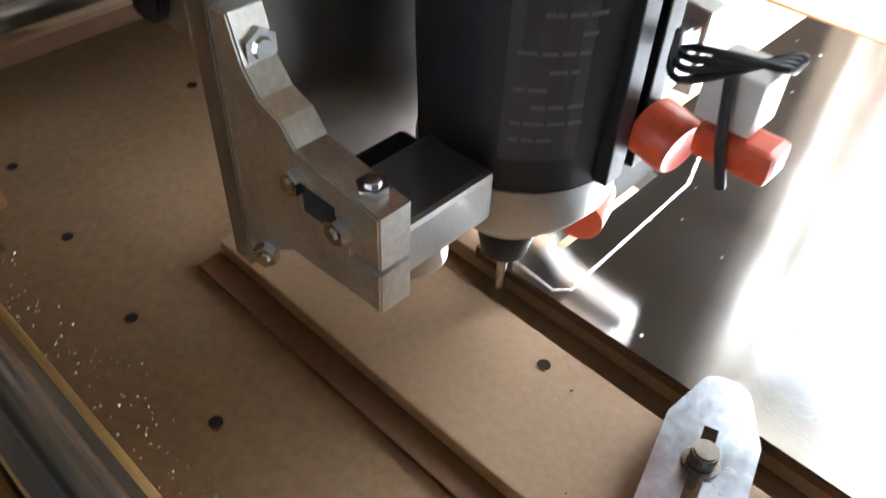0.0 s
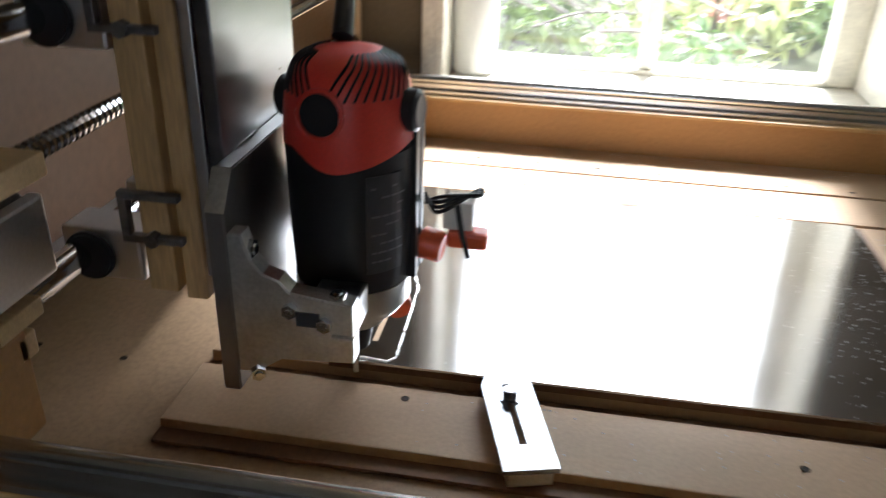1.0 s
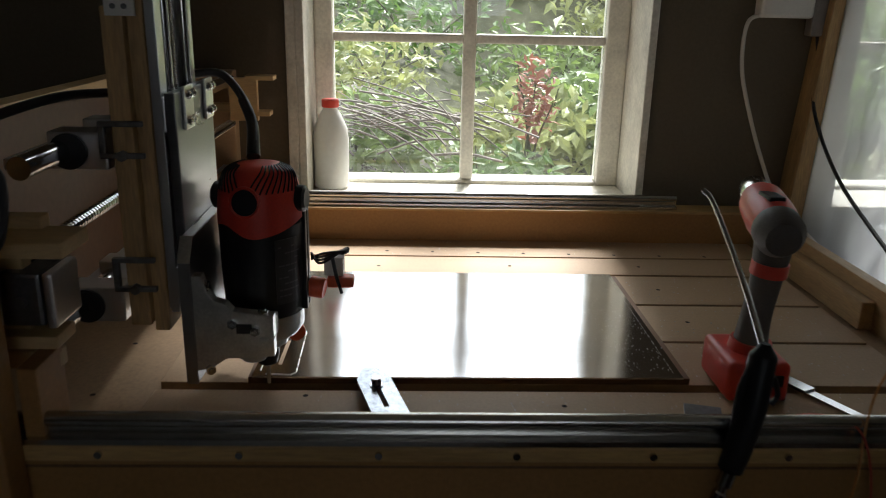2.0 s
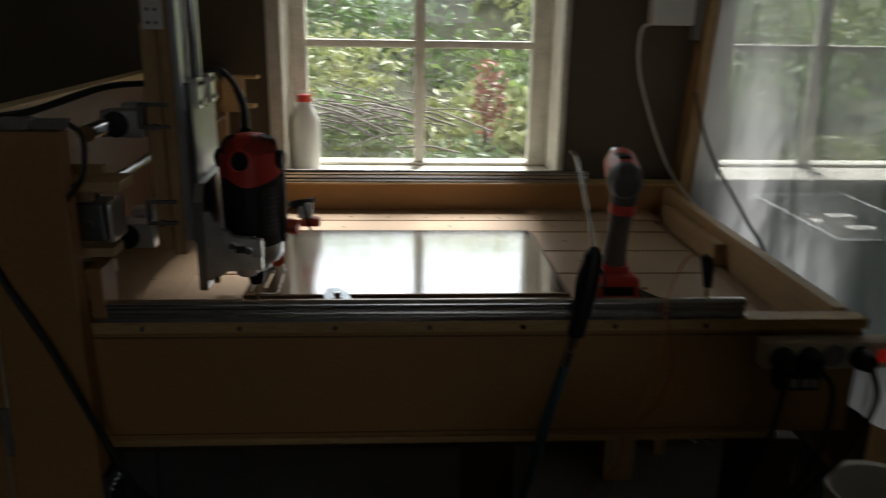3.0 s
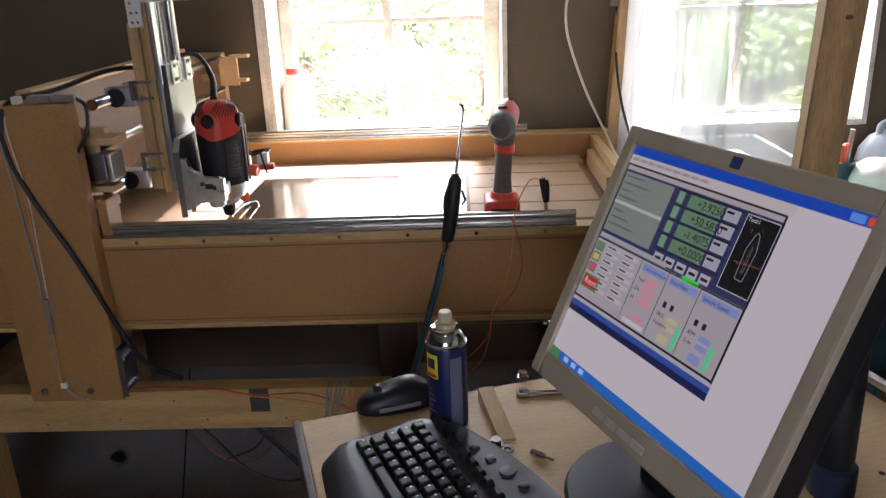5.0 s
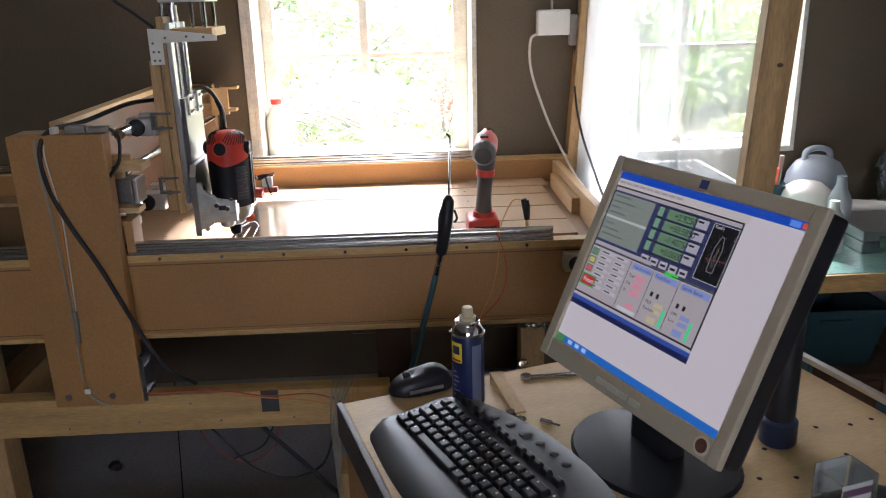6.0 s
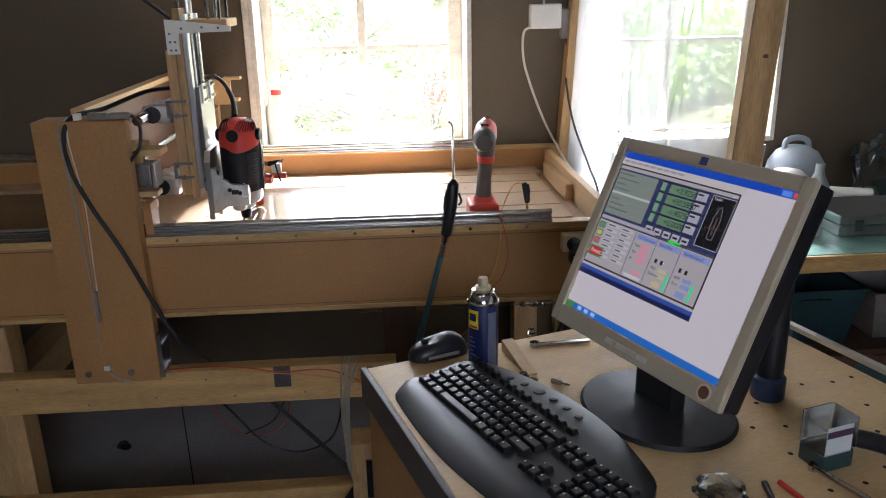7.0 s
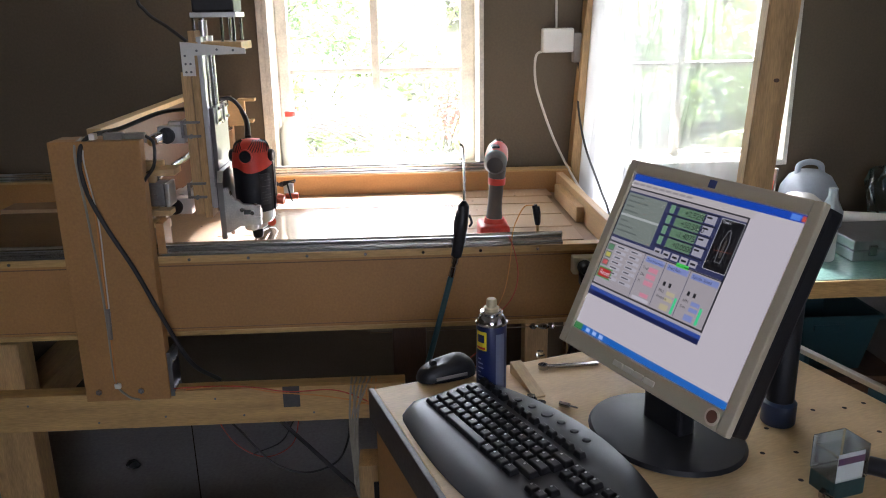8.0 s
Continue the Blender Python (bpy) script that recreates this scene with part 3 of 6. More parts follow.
# top bracket and motor
part("top_bracket", bx(-0.128, 0.02, -0.065, 0.085, 1.352, 1.372, 0.002), PINE, carriage)
lb = prism([(-0.13, 1.29), (-0.098, 1.29), (-0.098, 1.34), (0.03, 1.343), (0.03, 1.356), (-0.02, 1.362), (-0.13, 1.374)], 0.068, 0.074, Matrix(((1, 0, 0, 0), (0, 0, -1, 0), (0, 1, 0, 0), (0, 0, 0, 1))), 0.001)
part("angle_bracket", lb, WHITE, carriage, "perforated white painted angle bracket")
for x, z in ((-.12, 1.30), (-.108, 1.30), (-.12, 1.32), (-.108, 1.32), (-.12, 1.34), (-.09, 1.352), (-.04, 1.354), (0, 1.352)):
    part("bracket_screw", cy((x, -0.0735, z), (x, -0.076, z), 0.003, None, 8), DARK_STEEL, carriage)
for x in (-0.10, -0.03, 0.0):
    for y in (-0.04, 0.06):
        part("stand_off", cy((x, y, 1.372), (x, y, 1.432), 0.004, None, 10), STEEL, carriage)
part("coupling", cy((-0.088, 0.01, 1.385), (-0.088, 0.01, 1.425), 0.011, None, 18, 0.001), ALU, carriage, "", True)
part("motor_flange", bx(-0.105, 0.01, -0.05, 0.07, 1.432, 1.444, 0.002), ALU, carriage)
part("spindle_motor", bx(-0.10, 0.005, -0.045, 0.065, 1.444, 1.54, 0.006), BLACK, carriage, "black stepper motor")

# moving head with the router clamp
head = thing("router_mount", "bright aluminium plate head with split router clamp", "router mount", m=Matrix.Translation((DX + 0.003, -0.03, 0.013)))
part("slide_block", bx(-0.0815, -0.070, -0.064, 0.085, 1.15, 1.19, 0.002), ALU, head)
part("slide_block", bx(-0.0815, -0.070, -0.064, 0.085, 0.955, 0.99, 0.002), ALU, head)
part("slide_plate", bx(-0.070, -0.058, -0.066, 0.095, 0.93, 1.195, 0.0015), ALU_DARKENED, head, "tall brushed aluminium plate")
part("sawn_bevel", prism([(-0.1063, 1.0088), (-0.0863, 1.0358), (-0.0855, 1.0350), (-0.1055, 1.0080)], -0.0582, -0.0438, Matrix(((0, 0, 1, 0), (1, 0, 0, 0), (0, 1, 0, 0), (0, 0, 0, 1)))), BRIGHT_ALU, head, "bright sawn corner")
yz = Matrix(((0, 0, 1, 0), (1, 0, 0, 0), (0, 1, 0, 0), (0, 0, 0, 1)))
# sawn aluminium, base colour lowered to stand for dark surroundings mirrored in it
CHEEK = mat("darkened_sawn_plate", (0.36, 0.35, 0.335), 0.33, 1.0, var=0.05, scale=60, fine=400, bump=0.03)
part("cheek_plate", prism([(-0.106, 0.857), (0.115, 0.857), (0.115, 1.0), (0.09, 1.035), (-0.086, 1.035), (-0.106, 1.008)], -0.058, -0.044, yz, 0.001), CHEEK, head, "thick sawn aluminium plate")
xz = Matrix(((1, 0, 0, 0), (0, 0, -1, 0), (0, 1, 0, 0), (0, 0, 0, 1)))


def arm(y):
    """One side of the clamp: a cast-like arm with a waved upper edge and a slit."""
    up = [(-0.052, 0.992), (-0.034, 0.992), (-0.028, 0.972), (-0.02, 0.962), (-0.008, 0.958), (0.0, 0.949), (0.047, 0.943)]
    lo = [(0.047, 0.917), (0.030, 0.917), (0.030, 0.914), (0.047, 0.914), (0.047, 0.893), (-0.01, 0.889), (-0.03, 0.875), (-0.052, 0.873)]
    return prism(up + lo, y, y + 0.017, xz, 0.001)


# arms are set along y by the prism's height, which the turn maps to minus y
part("clamp_arm", arm(0.087), BRIGHT_ALU, head, "sawn aluminium clamp arm")
part("clamp_arm", arm(-0.145), BRIGHT_ALU, head, "sawn aluminium clamp arm")
def bolt(p, axis, r, h, parent):
    part("bolt", hexa(p, axis, r, h, bmesh.new()), STEEL, parent)


for x, z in ((0.0, 0.935), (0.026, 0.926)):
    bolt((x, -0.104, z), (0, -1, 0), 0.006, 0.005, head)
bolt((-0.034, -0.094, 0.977), (1, 0, 0), 0.008, 0.006, head)
bolt((0.034, -0.095, 0.943), (0, 0, 1), 0.0065, 0.005, head)
bolt((-0.03, -0.104, 0.876), (0.6, -1, 0), 0.006, 0.006, head)
part("slot", bx(0.004, 0.022, -0.1055, -0.1035, 0.922, 0.934, 0.0005), plain_mat("shadowed_slot", (0.02, 0.02, 0.02), 0.6), head)
part("collar_lug", bx(0.0, 0.04, -0.087, -0.03, 0.895, 0.922, 0.003), ALU, head)
part("rear_lug", bx(-0.002, 0.045, 0.06, 0.128, 0.905, 0.936, 0.003), ALU, head)
part("clamp_post", cy((0.012, -0.055, 0.868), (0.012, -0.055, 0.9055), 0.019, None, 24, 0.004), ALU, head, "round silver post", True)
for y0, z0 in ((-0.04, 0.985), (-0.04, 1.15), (0.05, 1.15)):
    part("bolt_plate", bx(-0.058, -0.054, y0, y0 + 0.035, z0, z0 + 0.05, 0.001), BRIGHT_ALU, head)
for y0, z0 in ((-0.04, 0.985), (-0.04, 1.15), (0.05, 1.15)):
    for dy in (0.008, 0.027):
        for dz in (0.01, 0.04):
            bolt((-0.054, y0 + dy, z0 + dz), (1, 0, 0), 0.005, 0.004, head)

# ---- router ----
router = thing("router_motor", "red and black handheld router motor with silver collar", "router", m=Matrix.Translation((XA, YA, -0.004)))
RB = 0.053


def squircle(r, a, k=0.06):
    return r * (1 + k * (abs(math.cos(2 * a)) - 0.6))


def body(levels, seg=48):
    b = bmesh.new()
    rings = []
    for r, z, k in levels:
        rings.append([b.verts.new((squircle(r, a, k) * math.cos(a), squircle(r, a, k) * math.sin(a), z)) for a in (2 * math.pi * i / seg for i in range(seg))])
    for q, w in zip(rings, rings[1:]):
        for i in range(seg):
            b.faces.new((q[i], q[(i + 1) % seg], w[(i + 1) % seg], w[i]))
    b.faces.new(rings[0][::-1])
    b.faces.new(rings[-1])
    return b


part("motor_body", body([(RB - .003, .925, .02), (RB - .003, .935, .02), (RB - .001, .98, .03), (RB, 1.045, .04), (RB - 0.004, 1.05, .04)]), BLACK, router, "black ribbed motor housing", True)
part("collar", lathe([(0.022, 0.872), (0.028, 0.876), (0.03, 0.889), (RB - 0.010, 0.892), (RB - 0.0025, 0.903), (RB - 0.0025, 0.9245)], 40), ALU, router, "silver cast collar", True)
part("collet_nut", lathe([(0.008, 0.842), (0.013, 0.845), (0.016, 0.858), (0.016, 0.872)], 20), BLACK, router, "", True)
part("cutter", cy((0, 0, 0.8135), (0, 0, 0.845), 0.003, None, 12), STEEL, router)
part("depth_knob", lathe([(0.009, -0.02), (0.014, -0.018), (0.016, 0.0), (0.015, 0.018), (0.012, 0.02)], 20, m=pose(0.034, 0.022, 0.884, 90, 0, 20) @ Matrix.Scale(0.8, 4)), ORANGE, router, "", True)


def cap():
    """The red top with its lower edge drawn down round the air hole."""
    seg, b = 64, bmesh.new()
    rings = []
    for rr, zz in ((0.30, 1.1195), (0.55, 1.117), (0.74, 1.111), (0.87, 1.10), (0.955, 1.084), (0.99, 1.069), (1.004, 1.056), (1.008, None)):
        ring = []
        for i in range(seg):
            a = 2 * math.pi * i / seg
            low = 1.046 - 0.014 * math.exp(-((a - 4.55) / 0.5) ** 2) + 0.006 * math.cos(3 * a)
            z = low if zz is None else zz
            r = squircle(RB * rr, a, 0.04)
            ring.append(b.verts.new((r * math.cos(a), r * math.sin(a), z)))
        rings.append(ring)
    for q, w in zip(rings, rings[1:]):
        for i in range(seg):
            b.faces.new((q[i], w[i], w[(i + 1) % seg], q[(i + 1) % seg]))
    b.faces.new(rings[0])
    bmesh.ops.recalc_face_normals(b, faces=b.faces[:])
    return b


top = part("top_cover", cap(), RED, router, "red plastic top cover with vent slots", True)
AH = radians(-99)
n_ = Vector((math.cos(AH), math.sin(AH), 0.12))
c_ = Vector((math.cos(AH) * RB * 0.985, math.sin(AH) * RB * 0.985, 1.079))
part("air_hole", cy(c_ - n_ * 0.004, c_ + n_ * 0.0022, 0.0165, 0.0160, 28), BLACK, top, "dark round air hole", True)
rim_m = Matrix.Translation(c_) @ n_.to_track_quat('Z', 'Y').to_matrix().to_4x4()
part("air_hole_rim", tube([rim_m @ Vector((0.018 * math.cos(math.pi * k / 12), 0.018 * math.sin(math.pi * k / 12), 0.0012)) for k in range(25)], 0.0022, 6, 2), RED, top, "", True)
for sgn, n in ((-1, 11), (1, 11)):
    for k in range(n):
        a = AH + sgn * (0.10 + 0.15 * k) - 0.05
        pts = []
        for t in (0.0, 0.33, 0.66, 1.0):
            rr, zz = ((0.94, 1.088), (0.86, 1.102), (0.74, 1.1115), (0.5, 1.118))[int(t * 3 + 0.1)]
            aa = a + sgn * 0.5 * t
            pts.append((RB * rr * 1.008 * math.cos(aa), RB * rr * 1.008 * math.sin(aa), zz + 0.0006))
        part("vent_slot", tube(pts, 0.0011, 5, 4), BLACK, top)
for a in (-8, 172):
    ar = radians(a)
    d = Vector((math.cos(ar), math.sin(ar), 0))
    p = d * (RB - 0.004) + Vector((0, 0, 1.075))
    part("brush_cap", lathe([(0.017, 0.0), (0.017, 0.009), (0.013, 0.012), (0.007, 0.0115)], 24, m=Matrix.Translation(p) @ d.to_track_quat('Z', 'Y').to_matrix().to_4x4()), BLACK, router, "black screw-in brush cap", True)
for dy in (-0.007, 0.014):
    part("guide_channel", bx(RB - 0.006, RB + 0.004, dy, dy + 0.013, 0.925, 1.06, 0.001), BLACK, router)
part("front_tab", bx(-0.03, 0.004, -0.087, -0.05, 0.9225, 0.934, 0.003), BLACK, router, "black plastic clamp tab")
part("side_knob", lathe([(0.0095, 0.0), (0.0145, 0.003), (0.014, 0.02), (0.0125, 0.0225), (0.009, 0.021)], 20, m=Matrix.Translation((0.055, 0.02, 0.948)) @ Vector((1, -0.15, -0.15)).to_track_quat('Z', 'Y').to_matrix().to_4x4()), ORANGE, router, "ribbed orange-red knob", True)
sw = part("switch_block", bx(0.076, 0.102, 0.018, 0.042, 0.962, 0.988, 0.002), WHITE, router, "white switch block with printed rating")
part("rocker", bx(0.08, 0.116, 0.014, 0.034, 0.946, 0.9615, 0.004), ORANGE, sw, "orange rocker")
part("cable_tie", tube([(0.088, 0.014, 0.99), (0.094, 0.011, 0.962), (0.1, 0.012, 0.94)], 0.0025, 6), RUBBER, sw)
for k in range(4):
    part("switch_lead", tube([(0.06, 0.02, 0.985 + .003 * k), (0.075, 0.01 - .004 * k, 0.996 - .003 * k), (0.105, 0.016 + .004 * k, 0.998), (0.106, 0.03, 0.992), (0.095, 0.034, 0.988)], 0.0018, 6, 6), RUBBER, router)
part("rating_plate", prism([(RB * math.cos(radians(a)) * 1.004, RB * math.sin(radians(a)) * 1.004) for a in range(-62, -20, 6)] + [(RB * math.cos(radians(a)) * 0.98, RB * math.sin(radians(a)) * 0.98) for a in range(-26, -66, -6)], 0.945, 1.03), mat("printed_foil", (0.035, 0.035, 0.04), 0.35, var=0.3), router, "dark printed rating plate")
bars = bmesh.new()
rb_ = random.Random(3)
for k in range(9):
    z = 0.955 + 0.008 * k
    a0 = -58
    for w in range(4):
        a1 = a0 + rb_.uniform(3, 9)
        if rb_.random() < 0.75:
            p, q = radians(a0), radians(a1)
            R = RB * 1.0065
            v = [bars.verts.new(c) for c in ((R * math.cos(p), R * math.sin(p), z), (R * math.cos(q), R * math.sin(q), z), (R * math.cos(q), R * math.sin(q), z + .0018), (R * math.cos(p), R * math.sin(p), z + .0018))]
            bars.faces.new(v)
        a0 = a1 + 1.5
tagged(part("rating_print", bars, plain_mat("pale_print", (0.11, 0.11, 0.115), 0.5), router), kind="stuff")
cable = thing("power_cable", "thick black router power cable", "cable")
part("flex", tube([(XA - 0.01, YA + 0.02, 1.123), (XA - 0.018, 0.045, 1.165), (-0.01, 0.07, 1.21), (-0.045, 0.07, 1.215), (-0.105, 0.06, 1.195)], 0.0055, 10), RUBBER, cable, "", True)
part("strain_relief", tube([(XA - 0.01, YA + 0.02, 1.118), (XA - 0.016, 0.04, 1.155), (XA - 0.03, 0.053, 1.185)], lambda t: 0.009 - 0.003 * t, 10), BLACK, cable, "", True)

# ---- work piece on the bed ----
part_sheet = thing("aluminium_plate", "mirror-bright aluminium sheet being milled on a fibreboard backing", "metal sheet")
part("sheet", prism([(0.016, 0.0), (0.62, 0.004), (0.616, 0.445), (0.016, 0.445)], 0.8095, 0.812), ALU_SHEET, part_sheet)
part("backing_board", prism([(0.01, 0.003), (0.63, 0.007), (0.626, 0.442), (0.01, 0.442)], 0.8, 0.8095), MDF_EDGE, part_sheet)
CUT = [(0.033, 0.008), (0.068, 0.005), (0.075, 0.013), (0.0705, 0.150), (0.0575, 0.189), (0.05, 0.198), (0.036, 0.19), (0.023, 0.150), (0.0245, 0.018)]
GROOVE = mat("freshly_cut_metal", (0.85, 0.85, 0.86), 0.28, 1.0, var=0.2, scale=60, fine=500, bump=0.4)
gr = bmesh.new()
tube([(x, y, 0.8118) for x, y in CUT], 0.0014, 6, 1, False, gr)
part("milled_groove", gr, GROOVE, part_sheet, "bright freshly milled outline")
part("milled_slot", prism([(0.0455, 0.037), (0.051, 0.037), (0.051, 0.120), (0.0455, 0.120)], 0.8121, 0.8124), MDF, part_sheet)
part("milled_slot", prism([(0.0455, 0.1205), (0.051, 0.1205), (0.051, 0.142), (0.0455, 0.142)], 0.8121, 0.8123), HOLE, part_sheet)


def chips(count, seed, area, name, label):
    """Loose swarf on a surface, one heap of stuff."""
    rng = random.Random(seed)
    vs, fs = [], []
    for _ in range(count):
        x, y, z = area(rng)
        s = rng.uniform(0.0004, 0.0013)
        a = rng.random() * 6.3
        k = len(vs)
        for dx, dy, dz in ((s, 0, 0), (-s, s * .6, 0), (-s * .5, -s, 0), (0, 0, s)):
            vs.append((x + dx * math.cos(a) - dy * math.sin(a), y + dx * math.sin(a) + dy * math.cos(a), z + dz + 0.0003))
        fs += [(k, k + 1, k + 3), (k + 1, k + 2, k + 3), (k + 2, k, k + 3), (k, k + 2, k + 1)]
    me = bpy.data.meshes.new(name)
    me.from_pydata(vs, [], fs)
    me.materials.append(BRIGHT_ALU)
    tagged(new(name, me), label, "swarf", kind="stuff")


chips(420, 11, lambda r: (min(0.61, max(0.42, r.gauss(0.57, 0.06))), r.uniform(0.02, 0.44), 0.812), "metal_chips", "small bright aluminium chips on the sheet")
chips(260, 12, lambda r: (r.uniform(0.63, 0.95), r.choice([r.uniform(0.02, 0.14), r.uniform(0.17, 0.30), r.uniform(0.33, 0.46)]), 0.8), "metal_chips", "small bright aluminium chips on the bed")
chips(360, 13, lambda r: (r.uniform(-0.5, 0.1), max(-0.236, min(-0.185, r.gauss(-0.214, 0.012))), 0.787), "metal_chips", "fine chips and dust along the front of the bed")
chips(120, 14, lambda r: (r.uniform(0.0, 0.62), r.uniform(0.0, 0.445), 0.812), "metal_chips", "scattered chips on the sheet")
chips(120, 15, lambda r: (r.uniform(0.1, 0.95), r.uniform(-0.10, -0.02), 0.8), "metal_chips", "scattered chips on the bed strip")
chips(120, 16, lambda r: (r.uniform(0.1, 0.95), r.uniform(0.59, 0.69), 0.8), "metal_chips", "scattered chips on the rear strip")

# clamp bar: slotted aluminium plate with its screw
clamp = thing("hold_down_clamp", "slotted aluminium hold-down bar with hexagon screw", "clamp", m=pose(0.190, -0.039, 0.8145, 0, 0, 16))


def slotted(z0, z1):
    b = bmesh.new()
    for a in ((-0.022, -0.0035, -0.09, 0.022), (0.0035, 0.024, -0.09, 0.022), (-0.0035, 0.0035, -0.09, -0.06)):
        bx(a[0], a[1], a[2], a[3], z0, z1, 0, b)
    join(b, prism([(-0.022, 0.022), (-0.0035, 0.022), (0.0035, 0.022), (0.024, 0.022), (0.0125, 0.052), (0.006, 0.056), (-0.004, 0.056), (-0.0105, 0.052)], z0, z1))
    bmesh.ops.remove_doubles(b, verts=b.verts[:], dist=1e-5)
    return b


part("bar", slotted(0, 0.005), SCRATCHED, clamp, "slotted aluminium bar")
sc = bmesh.new()
cy((0, 0.0, 0.005), (0, 0.0, 0.007), 0.009, None, 18, 0, sc)
cy((0, 0.0, 0.007), (0, 0.0, 0.0165), 0.0065, None, 18, 0.001, sc)
cy((0, 0, -0.0145), (0, 0, 0.005), 0.003, None, 12, 0, sc)
part("screw", sc, STEEL, clamp, "", True)
part("packing_block", bx(-0.018, 0.02, -0.088, -0.066, -0.0145, 0.0, 0.002), BRIGHT_ALU, clamp)

# ---- things on and beside the machine ----
gun = thing("blow_gun", "black air blow gun with long steel nozzle on a blue-green hose", "air gun")
part("nozzle", tube([(0.600, -0.262, 0.975), (0.608, -0.17, 1.02), (0.618, -0.03, 1.074), (0.612, -0.006, 1.086)], 0.0035, 10), STEEL, gun, "bent steel tube", True)
part("handle", tube([(0.600, -0.262, 0.985), (0.598, -0.264, 0.965), (0.592, -0.27, 0.92), (0.583, -0.272, 0.87), (0.578, -0.272, 0.845)], lambda t: (0.005 + 0.05 * t) if t < 0.2 else 0.0155 - 0.004 * abs(t - 0.5), 14), BLACK, gun, "black plastic handle", True)
part("trigger", tube([(0.588, -0.264, 0.965), (0.577, -0.27, 0.935), (0.575, -0.272, 0.90)], 0.004, 8), BLACK, gun, "", True)
part("hook", tube([(0.612, -0.266, 0.95), (0.618, -0.268, 0.93), (0.611, -0.27, 0.92)], 0.003, 8), BLACK, gun)
part("coupling", lathe([(0.006, 0), (0.009, 0.003), (0.009, 0.02), (0.006, 0.022), (0.006, 0.028), (0.008, 0.03), (0.008, 0.055), (0.0055, 0.058)], 14, m=Matrix.Translation((0.578, -0.272, 0.845)) @ Vector((-0.25, 0, -1)).to_track_quat('Z', 'Y').to_matrix().to_4x4()), STEEL, gun, "bright brass and steel coupling", True)
part("hose", tube([(0.564, -0.272, 0.79), (0.545, -0.278, 0.72), (0.515, -0.30, 0.62), (0.492, -0.31, 0.54), (0.475, -0.312, 0.46), (0.462, -0.312, 0.36), (0.5, -0.34, 0.1), (0.8, -0.4, 0.012)], 0.0075, 12), BLUE_HOSE, gun, "blue-green rubber hose", True)

DRILL_GREY = mat("drill_rubber", (0.1, 0.088, 0.078), 0.6, var=0.15, scale=30, fine=400, bump=0.1)
drill = thing("cordless_drill", "red and grey cordless drill standing on its battery", "drill", m=Matrix.Translation((0.708, 0.012, 0.8)))
part("battery", bx(-0.045, 0.04, -0.058, 0.05, 0.0, 0.058, 0.011, seg=3), RED, drill, "red battery pack", True)
part("battery_base", bx(-0.04, 0.04, -0.053, 0.048, 0.0, 0.012, 0.004), BLACK, drill)
part("battery_clip", bx(-0.03, 0.03, -0.06, -0.052, 0.024, 0.042, 0.003), BLACK, drill)
part("grip", tube([(0.0, -0.005, 0.048), (0.001, -0.008, 0.10), (0.004, -0.016, 0.16), (0.006, -0.02, 0.215)], lambda t: 0.026 - 0.006 * math.sin(t * 3.1), 16), DRILL_GREY, drill, "grey rubber grip", True)
part("collar_band", tube([(0.0, -0.005, 0.05), (0.001, -0.006, 0.072)], lambda t: 0.031 - 0.003 * t, 16), RED, drill, "", True)
part("upper_band", tube([(0.005, -0.018, 0.172), (0.006, -0.019, 0.19)], 0.0245, 16), RED, drill, "", True)
dx = Vector((0.17, 0.96, 0.13)).normalized()
dq = dx.to_track_quat('Z', 'Y').to_matrix().to_4x4()
part("motor_housing", lathe([(0.012, -0.012), (0.024, -0.008), (0.03, 0.008), (0.033, 0.06), (0.031, 0.115), (0.025, 0.135)], 24, m=Matrix.Translation((-0.004, -0.058, 0.236)) @ dq), RED, drill, "red motor housing", True)
part("rear_cap", lathe([(0.006, -0.016), (0.022, -0.013), (0.0315, 0.004), (0.032, 0.026), (0.0305, 0.03)], 24, m=Matrix.Translation((-0.004, -0.058, 0.236)) @ dq), DRILL_GREY, drill, "grey rear cap", True)
part("top_badge", bx(-0.008, 0.014, -0.02, 0.02, 0.271, 0.278, 0.003), BLACK, drill)
part("chuck", lathe([(0.023, 0.132), (0.023, 0.15), (0.021, 0.152), (0.0205, 0.175), (0.013, 0.187), (0.007, 0.21)], 20, m=Matrix.Translation((-0.004, -0.058, 0.236)) @ dq), STEEL, drill, "bright steel chuck", True)
part("trigger", bx(-0.004, 0.008, 0.005, 0.016, 0.15, 0.178, 0.003), BLACK, drill)

pegc = thing("spring_clip", "black spring clip standing on the rail with a yellow wire", "clip")
part("jaw", tube([(0.788, -0.25, 0.898), (0.787, -0.25, 0.925)], 0.004, 8), PINE, pegc)
part("clip_body", tube([(0.788, -0.25, 0.915), (0.785, -0.249, 0.94), (0.779, -0.248, 0.966)], lambda t: 0.0065 + 0.002 * math.sin(t * 3), 10), BLACK, pegc, "", True)
part("clip_body", tube([(0.79, -0.25, 0.92), (0.79, -0.249, 0.945), (0.787, -0.248, 0.962)], 0.005, 10), BLACK, pegc, "", True)
part("lead", tube([(0.779, -0.248, 0.965), (0.755, -0.245, 0.962), (0.735, -0.25, 0.93), (0.722, -0.262, 0.896), (0.715, -0.274, 0.83), (0.70, -0.28, 0.75), (0.67, -0.285, 0.68), (0.66, -0.30, 0.62), (0.62, -0.32, 0.56), (0.45, -0.34, 0.50), (0.32, -0.32, 0.468)], 0.0013, 6), WIRE_ORANGE, pegc, "thin yellow-orange wire", True)
lead2 = thing("test_lead", "thin red wire hanging down the front panel", "wire")
